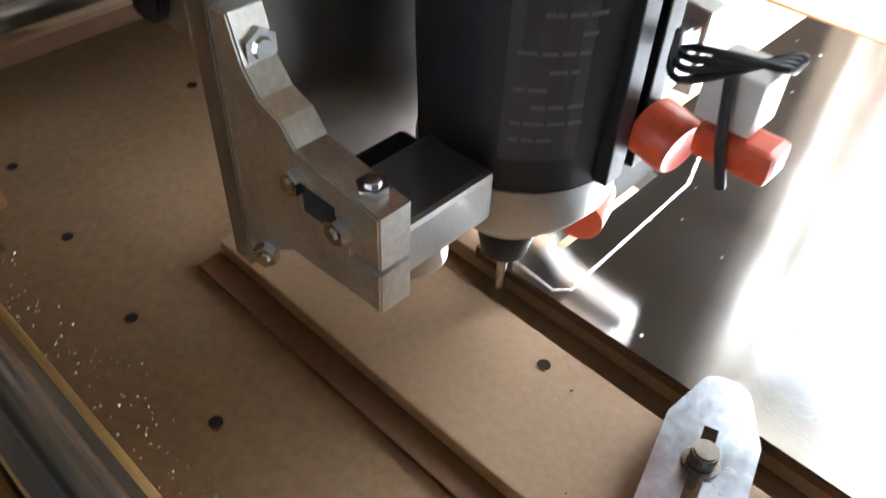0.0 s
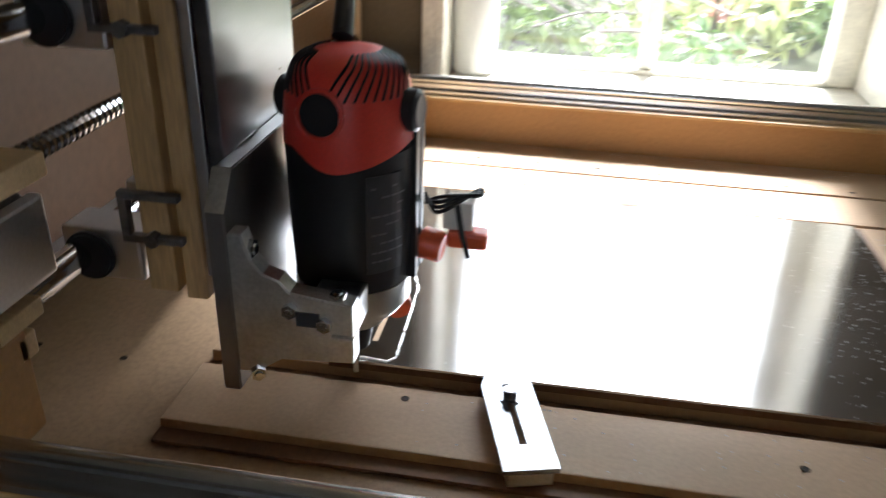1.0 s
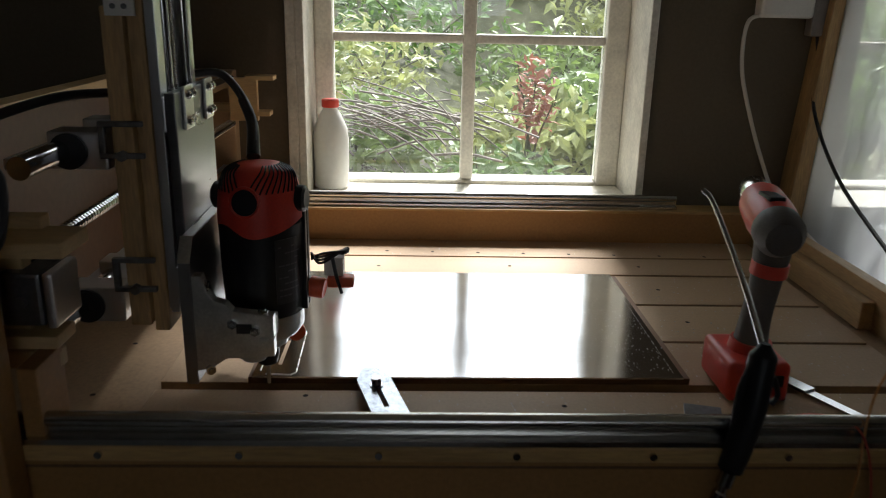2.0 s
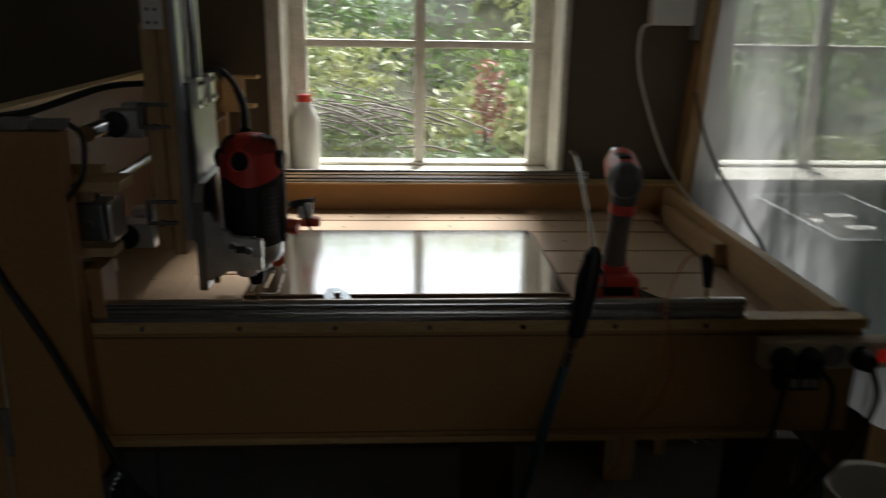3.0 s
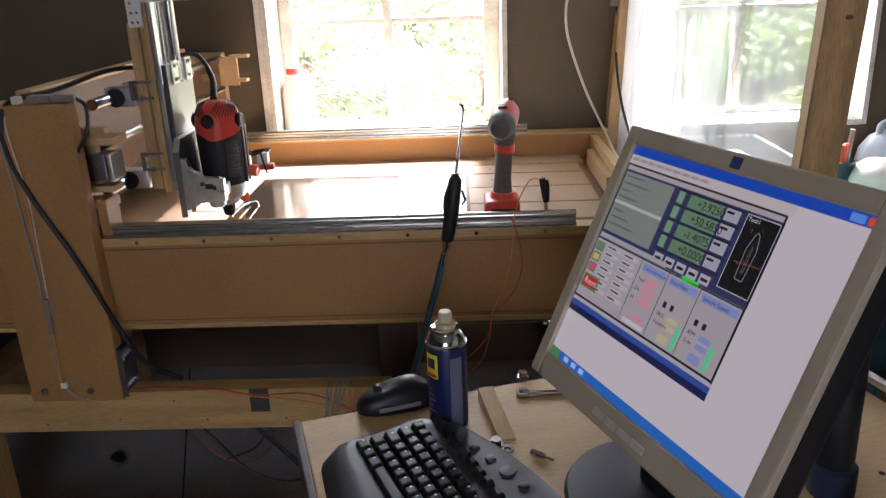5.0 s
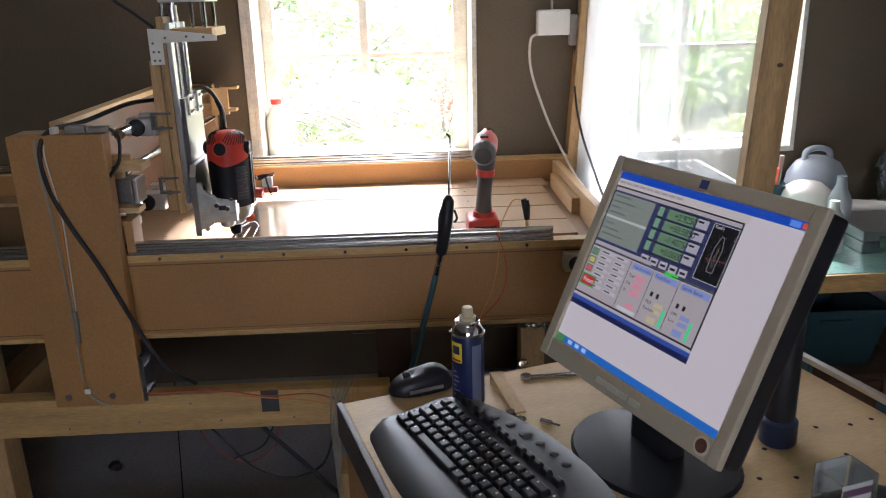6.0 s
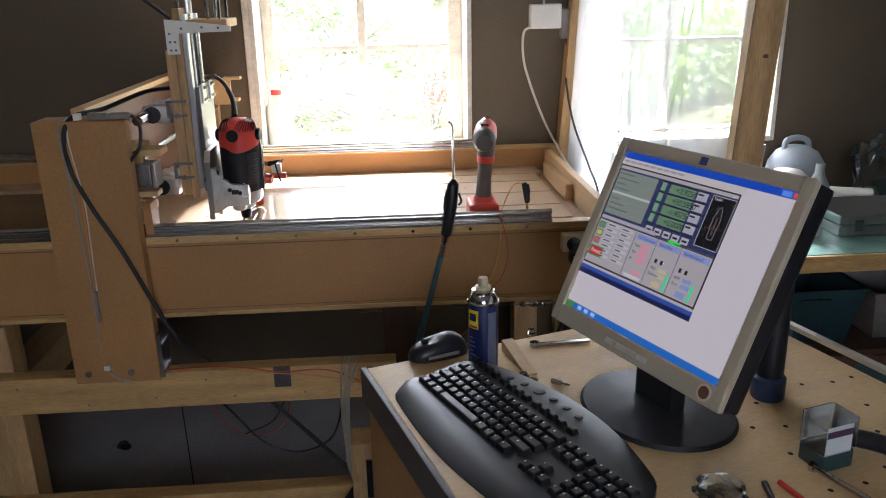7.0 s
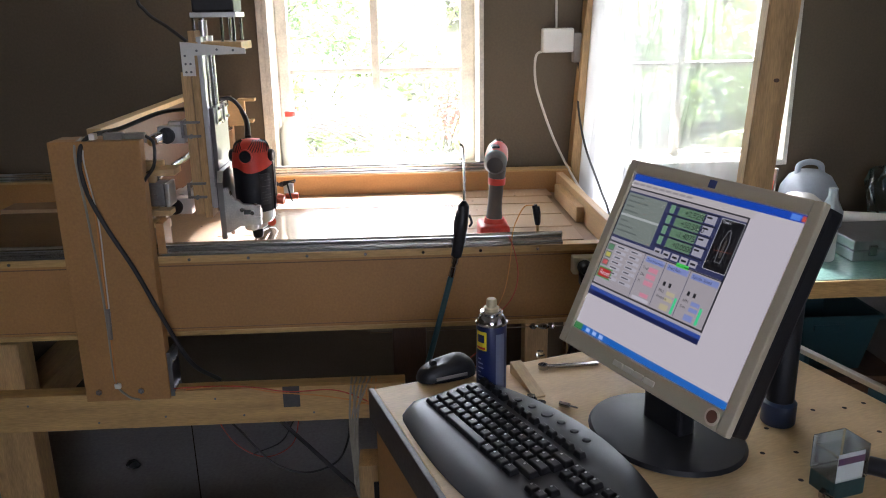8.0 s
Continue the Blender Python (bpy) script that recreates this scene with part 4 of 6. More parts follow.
part("lead", tube([(0.69, -0.10, 0.803), (0.70, -0.2, 0.87), (0.715, -0.268, 0.885), (0.735, -0.276, 0.80), (0.72, -0.278, 0.73), (0.67, -0.28, 0.67), (0.655, -0.29, 0.62), (0.60, -0.31, 0.575), (0.52, -0.33, 0.545)], 0.0013, 6), WIRE_RED, lead2, "", True)

cal = thing("calliper", "steel vernier calliper lying on the bed", "calliper", m=pose(0.79, -0.02, 0.8015, 0, 0, -62))
part("beam", bx(-0.08, 0.10, -0.008, 0.008, 0, 0.003, 0.0006), STEEL, cal)
part("fixed_jaw", prism([(-0.08, -0.008), (-0.062, -0.008), (-0.07, -0.045), (-0.08, -0.045)], 0, 0.003), STEEL, cal)
part("sliding_jaw", prism([(-0.055, -0.01), (0.0, -0.01), (0.0, 0.011), (-0.055, 0.011), (-0.055, 0.03), (-0.06, 0.03), (-0.06, -0.045), (-0.055, -0.045)], 0.003, 0.006), STEEL, cal)
scrap = thing("metal_offcut", "small square grey metal offcut lying on the strip", "offcut", m=pose(0.622, -0.08, 0.8015, 0, 0, -15))
part("plate", bx(-0.026, 0.022, -0.016, 0.02, 0, 0.003, 0.0006), DARK_STEEL, scrap)

strip = thing("power_strip", "cream multi-way power strip screwed to the front panel", "power strip")
part("housing", bx(0.872, 1.095, -0.296, -0.2625, 0.792, 0.838, 0.005), mat("cream_plastic", (0.62, 0.54, 0.38), 0.45, var=0.05), strip, "yellowed cream housing", True)
for k, x in enumerate((0.9, 0.942, 0.984, 1.026)):
    part("socket", lathe([(0.019, 0), (0.019, 0.002), (0.016, 0.0025), (0.015, 0.001)], 24, m=Matrix.Translation((x, -0.2955, 0.816)) @ pose(0, 0, 0, 90)), GREY if k == 2 else WHITE, strip, "", True)
for x in (0.9, 0.942, 1.026):
    pl = part("plug", lathe([(0.0185, 0), (0.0185, 0.012), (0.013, 0.03), (0.007, 0.034)], 18, m=Matrix.Translation((x, -0.297, 0.814)) @ pose(0, 0, 0, 90)), BLACK, strip, "black plug", True)
part("switch", bx(1.056, 1.078, -0.302, -0.296, 0.805, 0.826, 0.002), plain_mat("lit_red_switch", (0.7, 0.03, 0.02), 0.3, 0, 0.05), strip, "lit red rocker switch")
part("adapter", bx(0.885, 0.95, -0.33, -0.3, 0.772, 0.80, 0.004), BLACK, strip, "black adapter with scribbled pale marks")
sb = bmesh.new()
for k, (x0, x1) in enumerate(((.892, .90), (.903, .912), (.918, .921), (.924, .932), (.936, .944))):
    bx(x0, x1, -0.3308, -0.3303, 0.779, 0.793, 0, sb)
part("scribble", sb, plain_mat("pale_marker", (0.4, 0.38, 0.36), 0.6), strip)
flexes = ([(0.90, -0.325, 0.80), (0.885, -0.34, 0.75), (0.88, -0.33, 0.68), (0.87, -0.31, 0.6), (0.84, -0.3, 0.5), (0.82, -0.3, 0.3)],
          [(0.945, -0.33, 0.81), (0.962, -0.345, 0.78), (0.965, -0.34, 0.7), (0.95, -0.33, 0.62), (0.87, -0.36, 0.55), (0.8, -0.42, 0.42), (0.74, -0.45, 0.3)],
          [(1.026, -0.33, 0.814), (1.03, -0.35, 0.76), (1.0, -0.34, 0.66), (0.93, -0.34, 0.58), (0.83, -0.38, 0.5), (0.78, -0.42, 0.3)])
for pts in flexes:
    part("flex", tube(pts, 0.0045, 8), RUBBER, strip, "", True)
turn = thing("tension_wire", "thin steel wire with small bright turnbuckle under the table", "wire")
part("wire", tube([(0.35, -0.2, 0.615), (0.95, -0.2, 0.617)], 0.0012, 6), STEEL, turn)
part("turnbuckle", tube([(0.78, -0.2, 0.616), (0.80, -0.2, 0.618), (0.83, -0.2, 0.615), (0.85, -0.2, 0.617)], lambda t: 0.003 + 0.006 * abs(math.sin(t * 9)), 8), STEEL, turn)

# ---- wiring on the gantry column ----
loom = thing("cable_loom", "black and coloured cables draped over the gantry column", "cables", m=Matrix.Translation((DX, 0, 0)))
part("black_cable", tube([(-0.14, -0.02, 1.20), (-0.19, -0.10, 1.20), (-0.26, -0.2, 1.175), (-0.305, -0.28, 1.168), (-0.322, -0.31, 1.13), (-0.318, -0.312, 1.05), (-0.285, -0.313, 0.96), (-0.23, -0.315, 0.85), (-0.175, -0.318, 0.72), (-0.12, -0.315, 0.60), (-0.07, -0.25, 0.52)], 0.0055, 10), RUBBER, loom, "thick black cable", True)
part("grey_cable", tube([(-0.325, -0.27, 1.165), (-0.333, -0.308, 1.14), (-0.325, -0.31, 1.0), (-0.318, -0.31, 0.86), (-0.315, -0.31, 0.72), (-0.315, -0.31, 0.56), (-0.29, -0.312, 0.515), (-0.26, -0.31, 0.50)], 0.003, 8), WIRE_GREY, loom, "", True)
part("red_wire", tube([(-0.318, -0.28, 1.165), (-0.32, -0.311, 1.12), (-0.305, -0.312, 1.0), (-0.307, -0.312, 0.86), (-0.31, -0.312, 0.7), (-0.313, -0.312, 0.55)], 0.0018, 6), WIRE_ORANGE, loom, "", True)
part("white_wire", tube([(-0.312, -0.28, 1.165), (-0.314, -0.311, 1.12), (-0.3, -0.311, 0.98), (-0.302, -0.3115, 0.84), (-0.306, -0.311, 0.7)], 0.0018, 6), WIRE_WHITE, loom, "", True)
part("sleeve", tube([(-0.309, -0.312, 0.75), (-0.31, -0.313, 0.70), (-0.311, -0.312, 0.67)], 0.006, 10), GREY, loom, "", True)
plug9 = thing("serial_connector", "grey plug and socket lying on the column top", "connector", m=Matrix.Translation((DX, 0, 0)))
part("connector_body", bx(-0.27, -0.225, -0.295, -0.27, 1.161, 1.177, 0.003), GREY, plug9)
part("connector_hood", bx(-0.223, -0.175, -0.293, -0.272, 1.161, 1.175, 0.004), GREY, plug9)
part("connector_tab", bx(-0.302, -0.288, -0.295, -0.275, 1.161, 1.176, 0.002), WHITE, plug9)
part("lead", tube([(-0.176, -0.283, 1.168), (-0.158, -0.285, 1.15), (-0.16, -0.295, 1.1), (-0.185, -0.295, 1.065), (-0.20, -0.26, 1.045)], 0.004, 8), RUBBER, plug9, "", True)
for k, mt in enumerate((WIRE_WHITE, WIRE_ORANGE, RUBBER)):
    part("motor_wire", tube([(-0.165, -0.29, 1.09), (-0.205 - .006 * k, -0.262, 1.06), (-0.228 - .004 * k, -0.25, 1.03), (-0.232, -0.245, 0.99 - .01 * k), (-0.21, -0.24, 0.975)], 0.0016, 6), mt, plug9, "", True)
zlead = thing("motor_lead", "dark cable running up from the top motor bracket", "cable", m=Matrix.Translation((DX, -0.028, 0)))
part("flex", tube([(-0.11, -0.05, 1.375), (-0.15, -0.06, 1.41), (-0.20, -0.06, 1.45), (-0.22, -0.06, 1.52), (-0.23, -0.05, 1.9), (-0.23, 0.0, 2.398)], 0.0045, 8), RUBBER, zlead, "", True)

# wires along the lower beam
wires = thing("wire_bundle", "loose red and orange wires along the pine beam", "wires", m=Matrix.Translation((0, 0, 0.05)))
part("red_wire", tube([(-0.15, -0.303, 0.475), (-0.05, -0.305, 0.478), (0.05, -0.304, 0.47), (0.14, -0.307, 0.455), (0.25, -0.306, 0.455), (0.32, -0.307, 0.43), (0.37, -0.31, 0.40)], 0.0016, 6), WIRE_RED, wires, "", True)
part("orange_wire", tube([(-0.12, -0.30, 0.470), (0.0, -0.3, 0.475), (0.1, -0.306, 0.455), (0.22, -0.306, 0.44), (0.33, -0.307, 0.415), (0.37, -0.31, 0.39)], 0.0016, 6), WIRE_ORANGE, wires, "", True)
for k in range(5):
    part("grey_wire", tube([(0.30 + .012 * (k * 2 % 5), -0.27, 0.47), (0.298 + .009 * (k * 2 % 5), -0.308, 0.45), (0.292 + .005 * k, -0.312 - .002 * (k % 2), 0.36), (0.297 + .003 * k, -0.314, 0.24), (0.302 + .006 * (k * 3 % 5), -0.316 - .002 * (k % 3), 0.16), (0.33, -0.318, 0.09), (0.37, -0.32, 0.10)], 0.0028, 6), WIRE_GREY, wires, "", True)
for k in range(3):
    part("orange_loop", tube([(0.34 + .012 * k, -0.28, 0.47), (0.338 + .012 * k, -0.306, 0.45), (0.345 + .01 * k, -0.308, 0.41), (0.37, -0.31, 0.385)], 0.0016, 6), WIRE_ORANGE, wires, "", True)
tapep = thing("tape_patch", "square of dark grey cloth tape on the beam", "tape", m=Matrix.Translation((0.018, 0, 0.0535)))
part("patch", bx(0.105, 0.148, -0.3018, -0.2995, 0.405, 0.463, 0.0004), mat("cloth_tape", (0.06, 0.06, 0.06), 0.5, var=0.2), tapep)
floorleads = thing("floor_cables", "black and red cables looping under the table", "cables", m=Matrix.Translation((-0.01, 0, 0.05)))
for pts, r, mt in (([(-0.06, -0.22, 0.37), (0.0, -0.2, 0.28), (0.07, -0.2, 0.19), (0.16, -0.2, 0.15), (0.25, -0.22, 0.19), (0.29, -0.26, 0.28), (0.3, -0.27, 0.37)], 0.003, RUBBER),
                   ([(0.07, -0.22, 0.37), (0.13, -0.22, 0.30), (0.2, -0.22, 0.22), (0.28, -0.25, 0.15), (0.34, -0.27, 0.10)], 0.006, RUBBER),
                   ([(-0.08, -0.2, 0.36), (-0.03, -0.19, 0.25), (0.05, -0.19, 0.2), (0.13, -0.2, 0.24), (0.16, -0.22, 0.34)], 0.0016, WIRE_RED),
                   ([(0.16, -0.22, 0.36), (0.14, -0.22, 0.32), (0.1, -0.2, 0.25), (0.02, -0.19, 0.21)], 0.0022, RUBBER)):
    part("cable", tube(pts, r, 8), mt, floorleads, "", True)
cabl = thing("black_tube", "thick black tube leaning at the table leg", "tube")
part("tube_body", tube([(0.2, -0.40, 0.02), (0.335, -0.36, 0.19)], 0.016, 16), BLACK, cabl, "", True)
psu = thing("pine_post", "short pine post with an electrical fitting", "post")
part("post", bx(0.315, 0.40, -0.40, -0.315, 0.0, 0.335, 0.003), PINE_Z, psu)
part("fitting", bx(0.352, 0.372, -0.408, -0.4, 0.18, 0.29, 0.002), BLACK, psu)
jnt = prism([(-0.10, -0.35), (-0.096, -0.35), (-0.446, 0.8), (-0.45, 0.8)], 0.0, 0.003)
structure("floor_joint", jnt, HOLE, "dark joint in the concrete floor", "joint")
blob = thing("floor_litter", "small dark crumpled scrap lying on the floor", "litter", m=pose(-0.47, 0.2, 0.012, 0, 0, 30))
bb = bmesh.new()
bmesh.ops.create_icosphere(bb, subdivisions=2, radius=0.022)
for v in bb.verts:
    v.co *= 1 + 0.5 * noise.noise(v.co * 60)
    v.co.z *= 0.55
part("scrap", bb, RUBBER, blob)

# ---- window sill and wall ----
bot = thing("plastic_bottle", "white translucent plastic bottle with a red cap on the sill", "bottle", m=Matrix.Translation((0.03, 0.905, 0.87)))
part("bottle_body", lathe([(0.036, 0.0), (0.042, 0.006), (0.043, 0.12), (0.04, 0.145), (0.026, 0.178), (0.017, 0.192), (0.017, 0.2)], 28), mat("milky_plastic", (0.78, 0.78, 0.74), 0.35, var=0.03), bot, "milky white body", True)
part("cap", lathe([(0.0195, 0.196), (0.0205, 0.198), (0.0205, 0.213), (0.018, 0.2155)], 24), RED, bot, "red screw cap", True)
sock = thing("junction_box", "white surface-mounted socket box with two flexes", "socket")
part("box", bx(0.975, 1.09, 0.755, 0.799, 1.292, 1.378, 0.008, seg=3), WHITE, sock, "", True)
part("plug", bx(1.088, 1.12, 0.755, 0.79, 1.255, 1.36, 0.006), GREY, sock, "dark grey plug")
part("white_flex", tube([(0.985, 0.77, 1.30), (0.955, 0.775, 1.28), (0.953, 0.775, 1.2), (0.972, 0.772, 1.12), (1.02, 0.765, 0.99), (1.067, 0.745, 0.89), (1.075, 0.55, 0.84), (1.08, 0.36, 0.80), (1.10, 0.3, 0.6), (1.12, 0.3, 0.3)], 0.0045, 8), WIRE_WHITE, sock, "", True)
part("dark_flex", tube([(1.11, 0.77, 1.26), (1.115, 0.76, 1.2), (1.105, 0.72, 1.10), (1.095, 0.55, 0.98), (1.09, 0.30, 0.88), (1.09, 0.16, 0.80), (1.11, 0.1, 0.5)], 0.004, 8), RUBBER, sock, "", True)
part("riser", tube([(1.03, 0.79, 1.375), (1.028, 0.79, 1.6), (1.03, 0.79, 2.395)], 0.0045, 8), WIRE_WHITE, sock, "", True)
lad = thing("ladder", "grey aluminium ladder leaning in the corner", "ladder", m=pose(-1.02, 0.42, 0, -14, 0, 0))
part("stile", bx(-0.03, 0.03, -0.012, 0.012, 0.0, 1.35, 0.003), ALU, lad)
part("stile", bx(-0.41, -0.35, -0.012, 0.012, 0.0, 1.35, 0.003), ALU, lad)
for k in range(5):
    part("rung", bx(-0.35, -0.03, -0.014, 0.014, 0.2 + 0.25 * k, 0.23 + 0.25 * k, 0.003), ALU, lad)

# ---- plastic curtain ----
SHEET = bpy.data.materials.new("clear_sheeting")
SHEET.use_nodes = True
nt = SHEET.node_tree
out = nt.nodes["Material Output"]
tr, tl, gl, m1, m2 = (nt.nodes.new("ShaderNode" + k) for k in ("BsdfTransparent", "BsdfTranslucent", "BsdfGlossy", "MixShader", "MixShader"))
tr.inputs[0].default_value = (0.93, 0.95, 0.96, 1)
tl.inputs[0].default_value = (0.86, 0.89, 0.92, 1)
gl.inputs["Roughness"].default_value = 0.22
m1.inputs[0].default_value = 0.62
nz, rp = nt.nodes.new("ShaderNodeTexNoise"), nt.nodes.new("ShaderNodeMapRange")
nz.inputs["Scale"].default_value = 3.0
rp.inputs[3].default_value, rp.inputs[4].default_value = 0.5, 0.82
nt.links.new(nz.outputs[0], rp.inputs[0])
nt.links.new(rp.outputs[0], m1.inputs[0])
m2.inputs[0].default_value = 0.1
nt.links.new(tr.outputs[0], m1.inputs[1])
nt.links.new(tl.outputs[0], m1.inputs[2])
nt.links.new(m1.outputs[0], m2.inputs[1])
nt.links.new(gl.outputs[0], m2.inputs[2])
nt.links.new(m2.outputs[0], out.inputs[0])


def curtain():
    b = bmesh.new()
    nu, nv = 110, 80
    g = []
    for j in range(nv + 1):
        z = 0.60 + 1.78 * j / nv
        row = []
        for i in range(nu + 1):
            u = i / nu
            x, y = 1.135 + 0.125 * u + 0.05 * (z - 1.2) * 0.9, 0.735 - 1.13 * u
            w = 0.012 * math.sin(u * 21 + 1.5 * math.sin(z * 2.3)) + 0.02 * noise.noise(Vector((u * 5, z * 1.6, 2))) + 0.011 * noise.noise(Vector((u * 22 + z * 6, z * 5, 7))) + 0.007 * abs(noise.noise(Vector((u * 34 - z * 9, z * 11 + u * 6, 3))))
            w *= min(1, 8 * u, 8 * (1 - u)) if 0 < u < 1 else 0
            row.append(b.verts.new((x + w, y + 0.1 * w, z)))
        g.append(row)
    for p, q in zip(g, g[1:]):
        for i in range(nu):
            b.faces.new((p[i], p[i + 1], q[i + 1], q[i]))
    return b


cur = thing("plastic_curtain", "crinkled clear plastic sheeting hung between two timber posts", "curtain")
part("sheeting", curtain(), SHEET, cur, "", True)
pa = thing("timber_post", "sloping pine stud fixed to the wall", "post", "curtain posts")
part("stud", prism([(1.082, 0.80), (1.128, 0.80), (1.235, 2.4), (1.19, 2.4)], -0.798, -0.73, Matrix(((1, 0, 0, 0), (0, 0, -1, 0), (0, 1, 0, 0), (0, 0, 0, 1))), 0.002), PINE_Z, pa)
part("stud_foot", bx(1.09, 1.13, 0.735, 0.795, 0.0, 0.8, 0.002), PINE_Z, pa)
pb = thing("timber_post", "knotty pine stud standing free beside the curtain", "post", "curtain posts")
part("stud", prism([(1.165, 0.0), (1.235, 0.0), (1.36, 2.4), (1.29, 2.4)], 0.415, 0.455, Matrix(((1, 0, 0, 0), (0, 0, -1, 0), (0, 1, 0, 0), (0, 0, 0, 1))), 0.003), PINE_Z, pb)
for x, z in ((1.272, 1.28), (1.263, 1.0), (1.29, 1.62)):
    kn = bmesh.new()
    bmesh.ops.create_circle(kn, cap_ends=True, segments=14, radius=0.0045, matrix=Matrix.Translation((x, -0.4556, z)) @ pose(0, 0, 0, 90) @ Matrix.Diagonal((1.5, 1, 1, 1)))
    part("knot", kn, DARKWOOD, pb)

# ---- green bench behind the curtain ----
bench = thing("workbench", "long workbench with scuffed green top and plywood edge", "workbench")
part("bench_top", bx(1.30, 3.6, 0.0, 0.79, 0.635, 0.65, 0.002), GREEN_TOP, bench, "scuffed green top")
part("bench_edge", bx(1.30, 3.6, -0.012, 0.0, 0.595, 0.648, 0.002), PINE, bench)
for x in (1.34, 2.4, 3.5):
    part("leg", bx(x, x + 0.07, 0.03, 0.10, 0.0, 0.635, 0.003), PINE_Z, bench)
    part("leg", bx(x, x + 0.07, 0.68, 0.75, 0.0, 0.635, 0.003), PINE_Z, bench)
part("lower_shelf", bx(1.34, 3.56, 0.05, 0.75, 0.28, 0.30, 0.002), DARKWOOD, bench)
for k in range(4):
    cup = thing("cupboard_door", "dark brown wooden cupboard door under the bench", "cupboard", "bench cupboards")
    part("door", bx(1.45 + 0.5 * k, 1.94 + 0.5 * k, 0.055, 0.075, 0.02, 0.272, 0.003), mat("brown_board", (0.13, 0.07, 0.04), 0.55, var=0.2, stretch=(9, 9, 1)), cup)


def tub(name, label, x0, x1, y0, y1, z0, z1, material, group=""):
    """An open storage tub with sloping sides, a rim and real thickness."""
    t = thing(name, label, "storage box", group)
    b = bmesh.new()
    s = 0.03
    def ring(i, z, k):
        return [b.verts.new(c) for c in ((x0 + i + k, y0 + i + k, z), (x1 - i - k, y0 + i + k, z), (x1 - i - k, y1 - i - k, z), (x0 + i + k, y1 - i - k, z))]
    rs = [ring(0, z0, s), ring(-0.0, z1 - 0.012, 0), ring(-0.008, z1 - 0.012, 0), ring(-0.008, z1, 0), ring(0.004, z1, 0), ring(0.004, z0 + 0.004, s)]
    b.faces.new(rs[0][::-1])
    b.faces.new(rs[-1])
    for p, q in zip(rs, rs[1:]):
        for k in range(4):
            b.faces.new((p[k], p[(k + 1) % 4], q[(k + 1) % 4], q[k]))
    part("tub", b, material, t)
    part("grip", bx((x0 + x1) / 2 - 0.05, (x0 + x1) / 2 + 0.05, y0 - 0.006, y0 + 0.001, z1 - 0.05, z1 - 0.03, 0.002), material, t)
    return t


MILKY = mat("milky_box", (0.33, 0.35, 0.36), 0.35, var=0.06)
tub("storage_tub", "large grey translucent plastic storage tub on the bench", 1.30, 1.56, 0.27, 0.72, 0.651, 0.84, MILKY, "plastic tubs")
tub("storage_tub", "grey plastic storage tub on the bench by the window", 1.585, 1.82, 0.58, 0.77, 0.651, 0.75, MILKY, "plastic tubs")
tub("storage_tub", "dull teal plastic basin on the bench shelf", 1.62, 1.95, 0.08, 0.4, 0.301, 0.50, TEAL, "shelf tubs")
tub("storage_tub", "dark grey tub on the bench shelf", 2.0, 2.35, 0.1, 0.45, 0.301, 0.47, GREY, "shelf tubs")
rngc = random.Random(8)
for k in range(7):
    x, y = rngc.uniform(1.37, 1.49), 0.35 + 0.052 * k
    pk = thing("packet", "pale paper packet standing in the storage tub", "packet", "packets in the tub")
    part("packet_body", bx(x - 0.035, x + 0.035, y - 0.02, y + 0.02, 0.656, 0.80 + rngc.uniform(-0.03, 0.05), 0.006), rngc.choice((WHITE, GREY, MILKY)), pk)
for k, (x, y, h, mt, lab) in enumerate(((1.80, 0.2, 0.16, WHITE, "white plastic bottle on the bench"), (1.90, 0.35, 0.2, MILKY, "pale plastic bottle on the bench"))):
    bt = thing("bottle", lab, "bottle", m=Matrix.Translation((x, y, 0.651)))
    part("bottle_body", lathe([(0.035, 0), (0.038, 0.005), (0.038, h * 0.6), (0.015, h * 0.85), (0.015, h)], 20), mt, bt, "", True)

can5 = thing("jerry_can", "pale blue-grey rounded plastic canister with handle", "canister", m=Matrix.Translation((1.98, 0.66, 0.651)))
part("can_body", lathe([(0.09, 0.0), (0.105, 0.01), (0.108, 0.09), (0.10, 0.14), (0.075, 0.18), (0.04, 0.20), (0.02, 0.203)], 28), mat("pale_blue_plastic", (0.42, 0.48, 0.55), 0.4, var=0.06), can5, "", True)
part("handle", tube([(-0.05, 0, 0.185), (-0.045, 0, 0.22), (-0.005, 0, 0.232), (0.035, 0, 0.22), (0.045, 0, 0.19)], 0.011, 10), mat("pale_blue_handle", (0.42, 0.48, 0.55), 0.4, var=0.06), can5, "", True)
dish = thing("white_hood", "white domed cover with dark teal rim", "cover", m=Matrix.Translation((1.84, 0.45, 0.651)))
part("dome", lathe([(0.085, 0.08), (0.088, 0.10), (0.075, 0.135), (0.045, 0.158), (0.012, 0.165)], 28), WHITE, dish, "", True)
part("rim", lathe([(0.07, 0.0), (0.08, 0.005), (0.09, 0.078), (0.085, 0.082)], 28), TEAL, dish, "", True)
cupt = thing("tool_cup", "teal cup holding red-handled pliers and pens", "cup", m=Matrix.Translation((1.74, 0.5, 0.651)))
part("cup", lathe([(0.036, 0), (0.04, 0.004), (0.046, 0.15), (0.043, 0.152), (0.038, 0.02)], 20), TEAL, cupt, "", True)
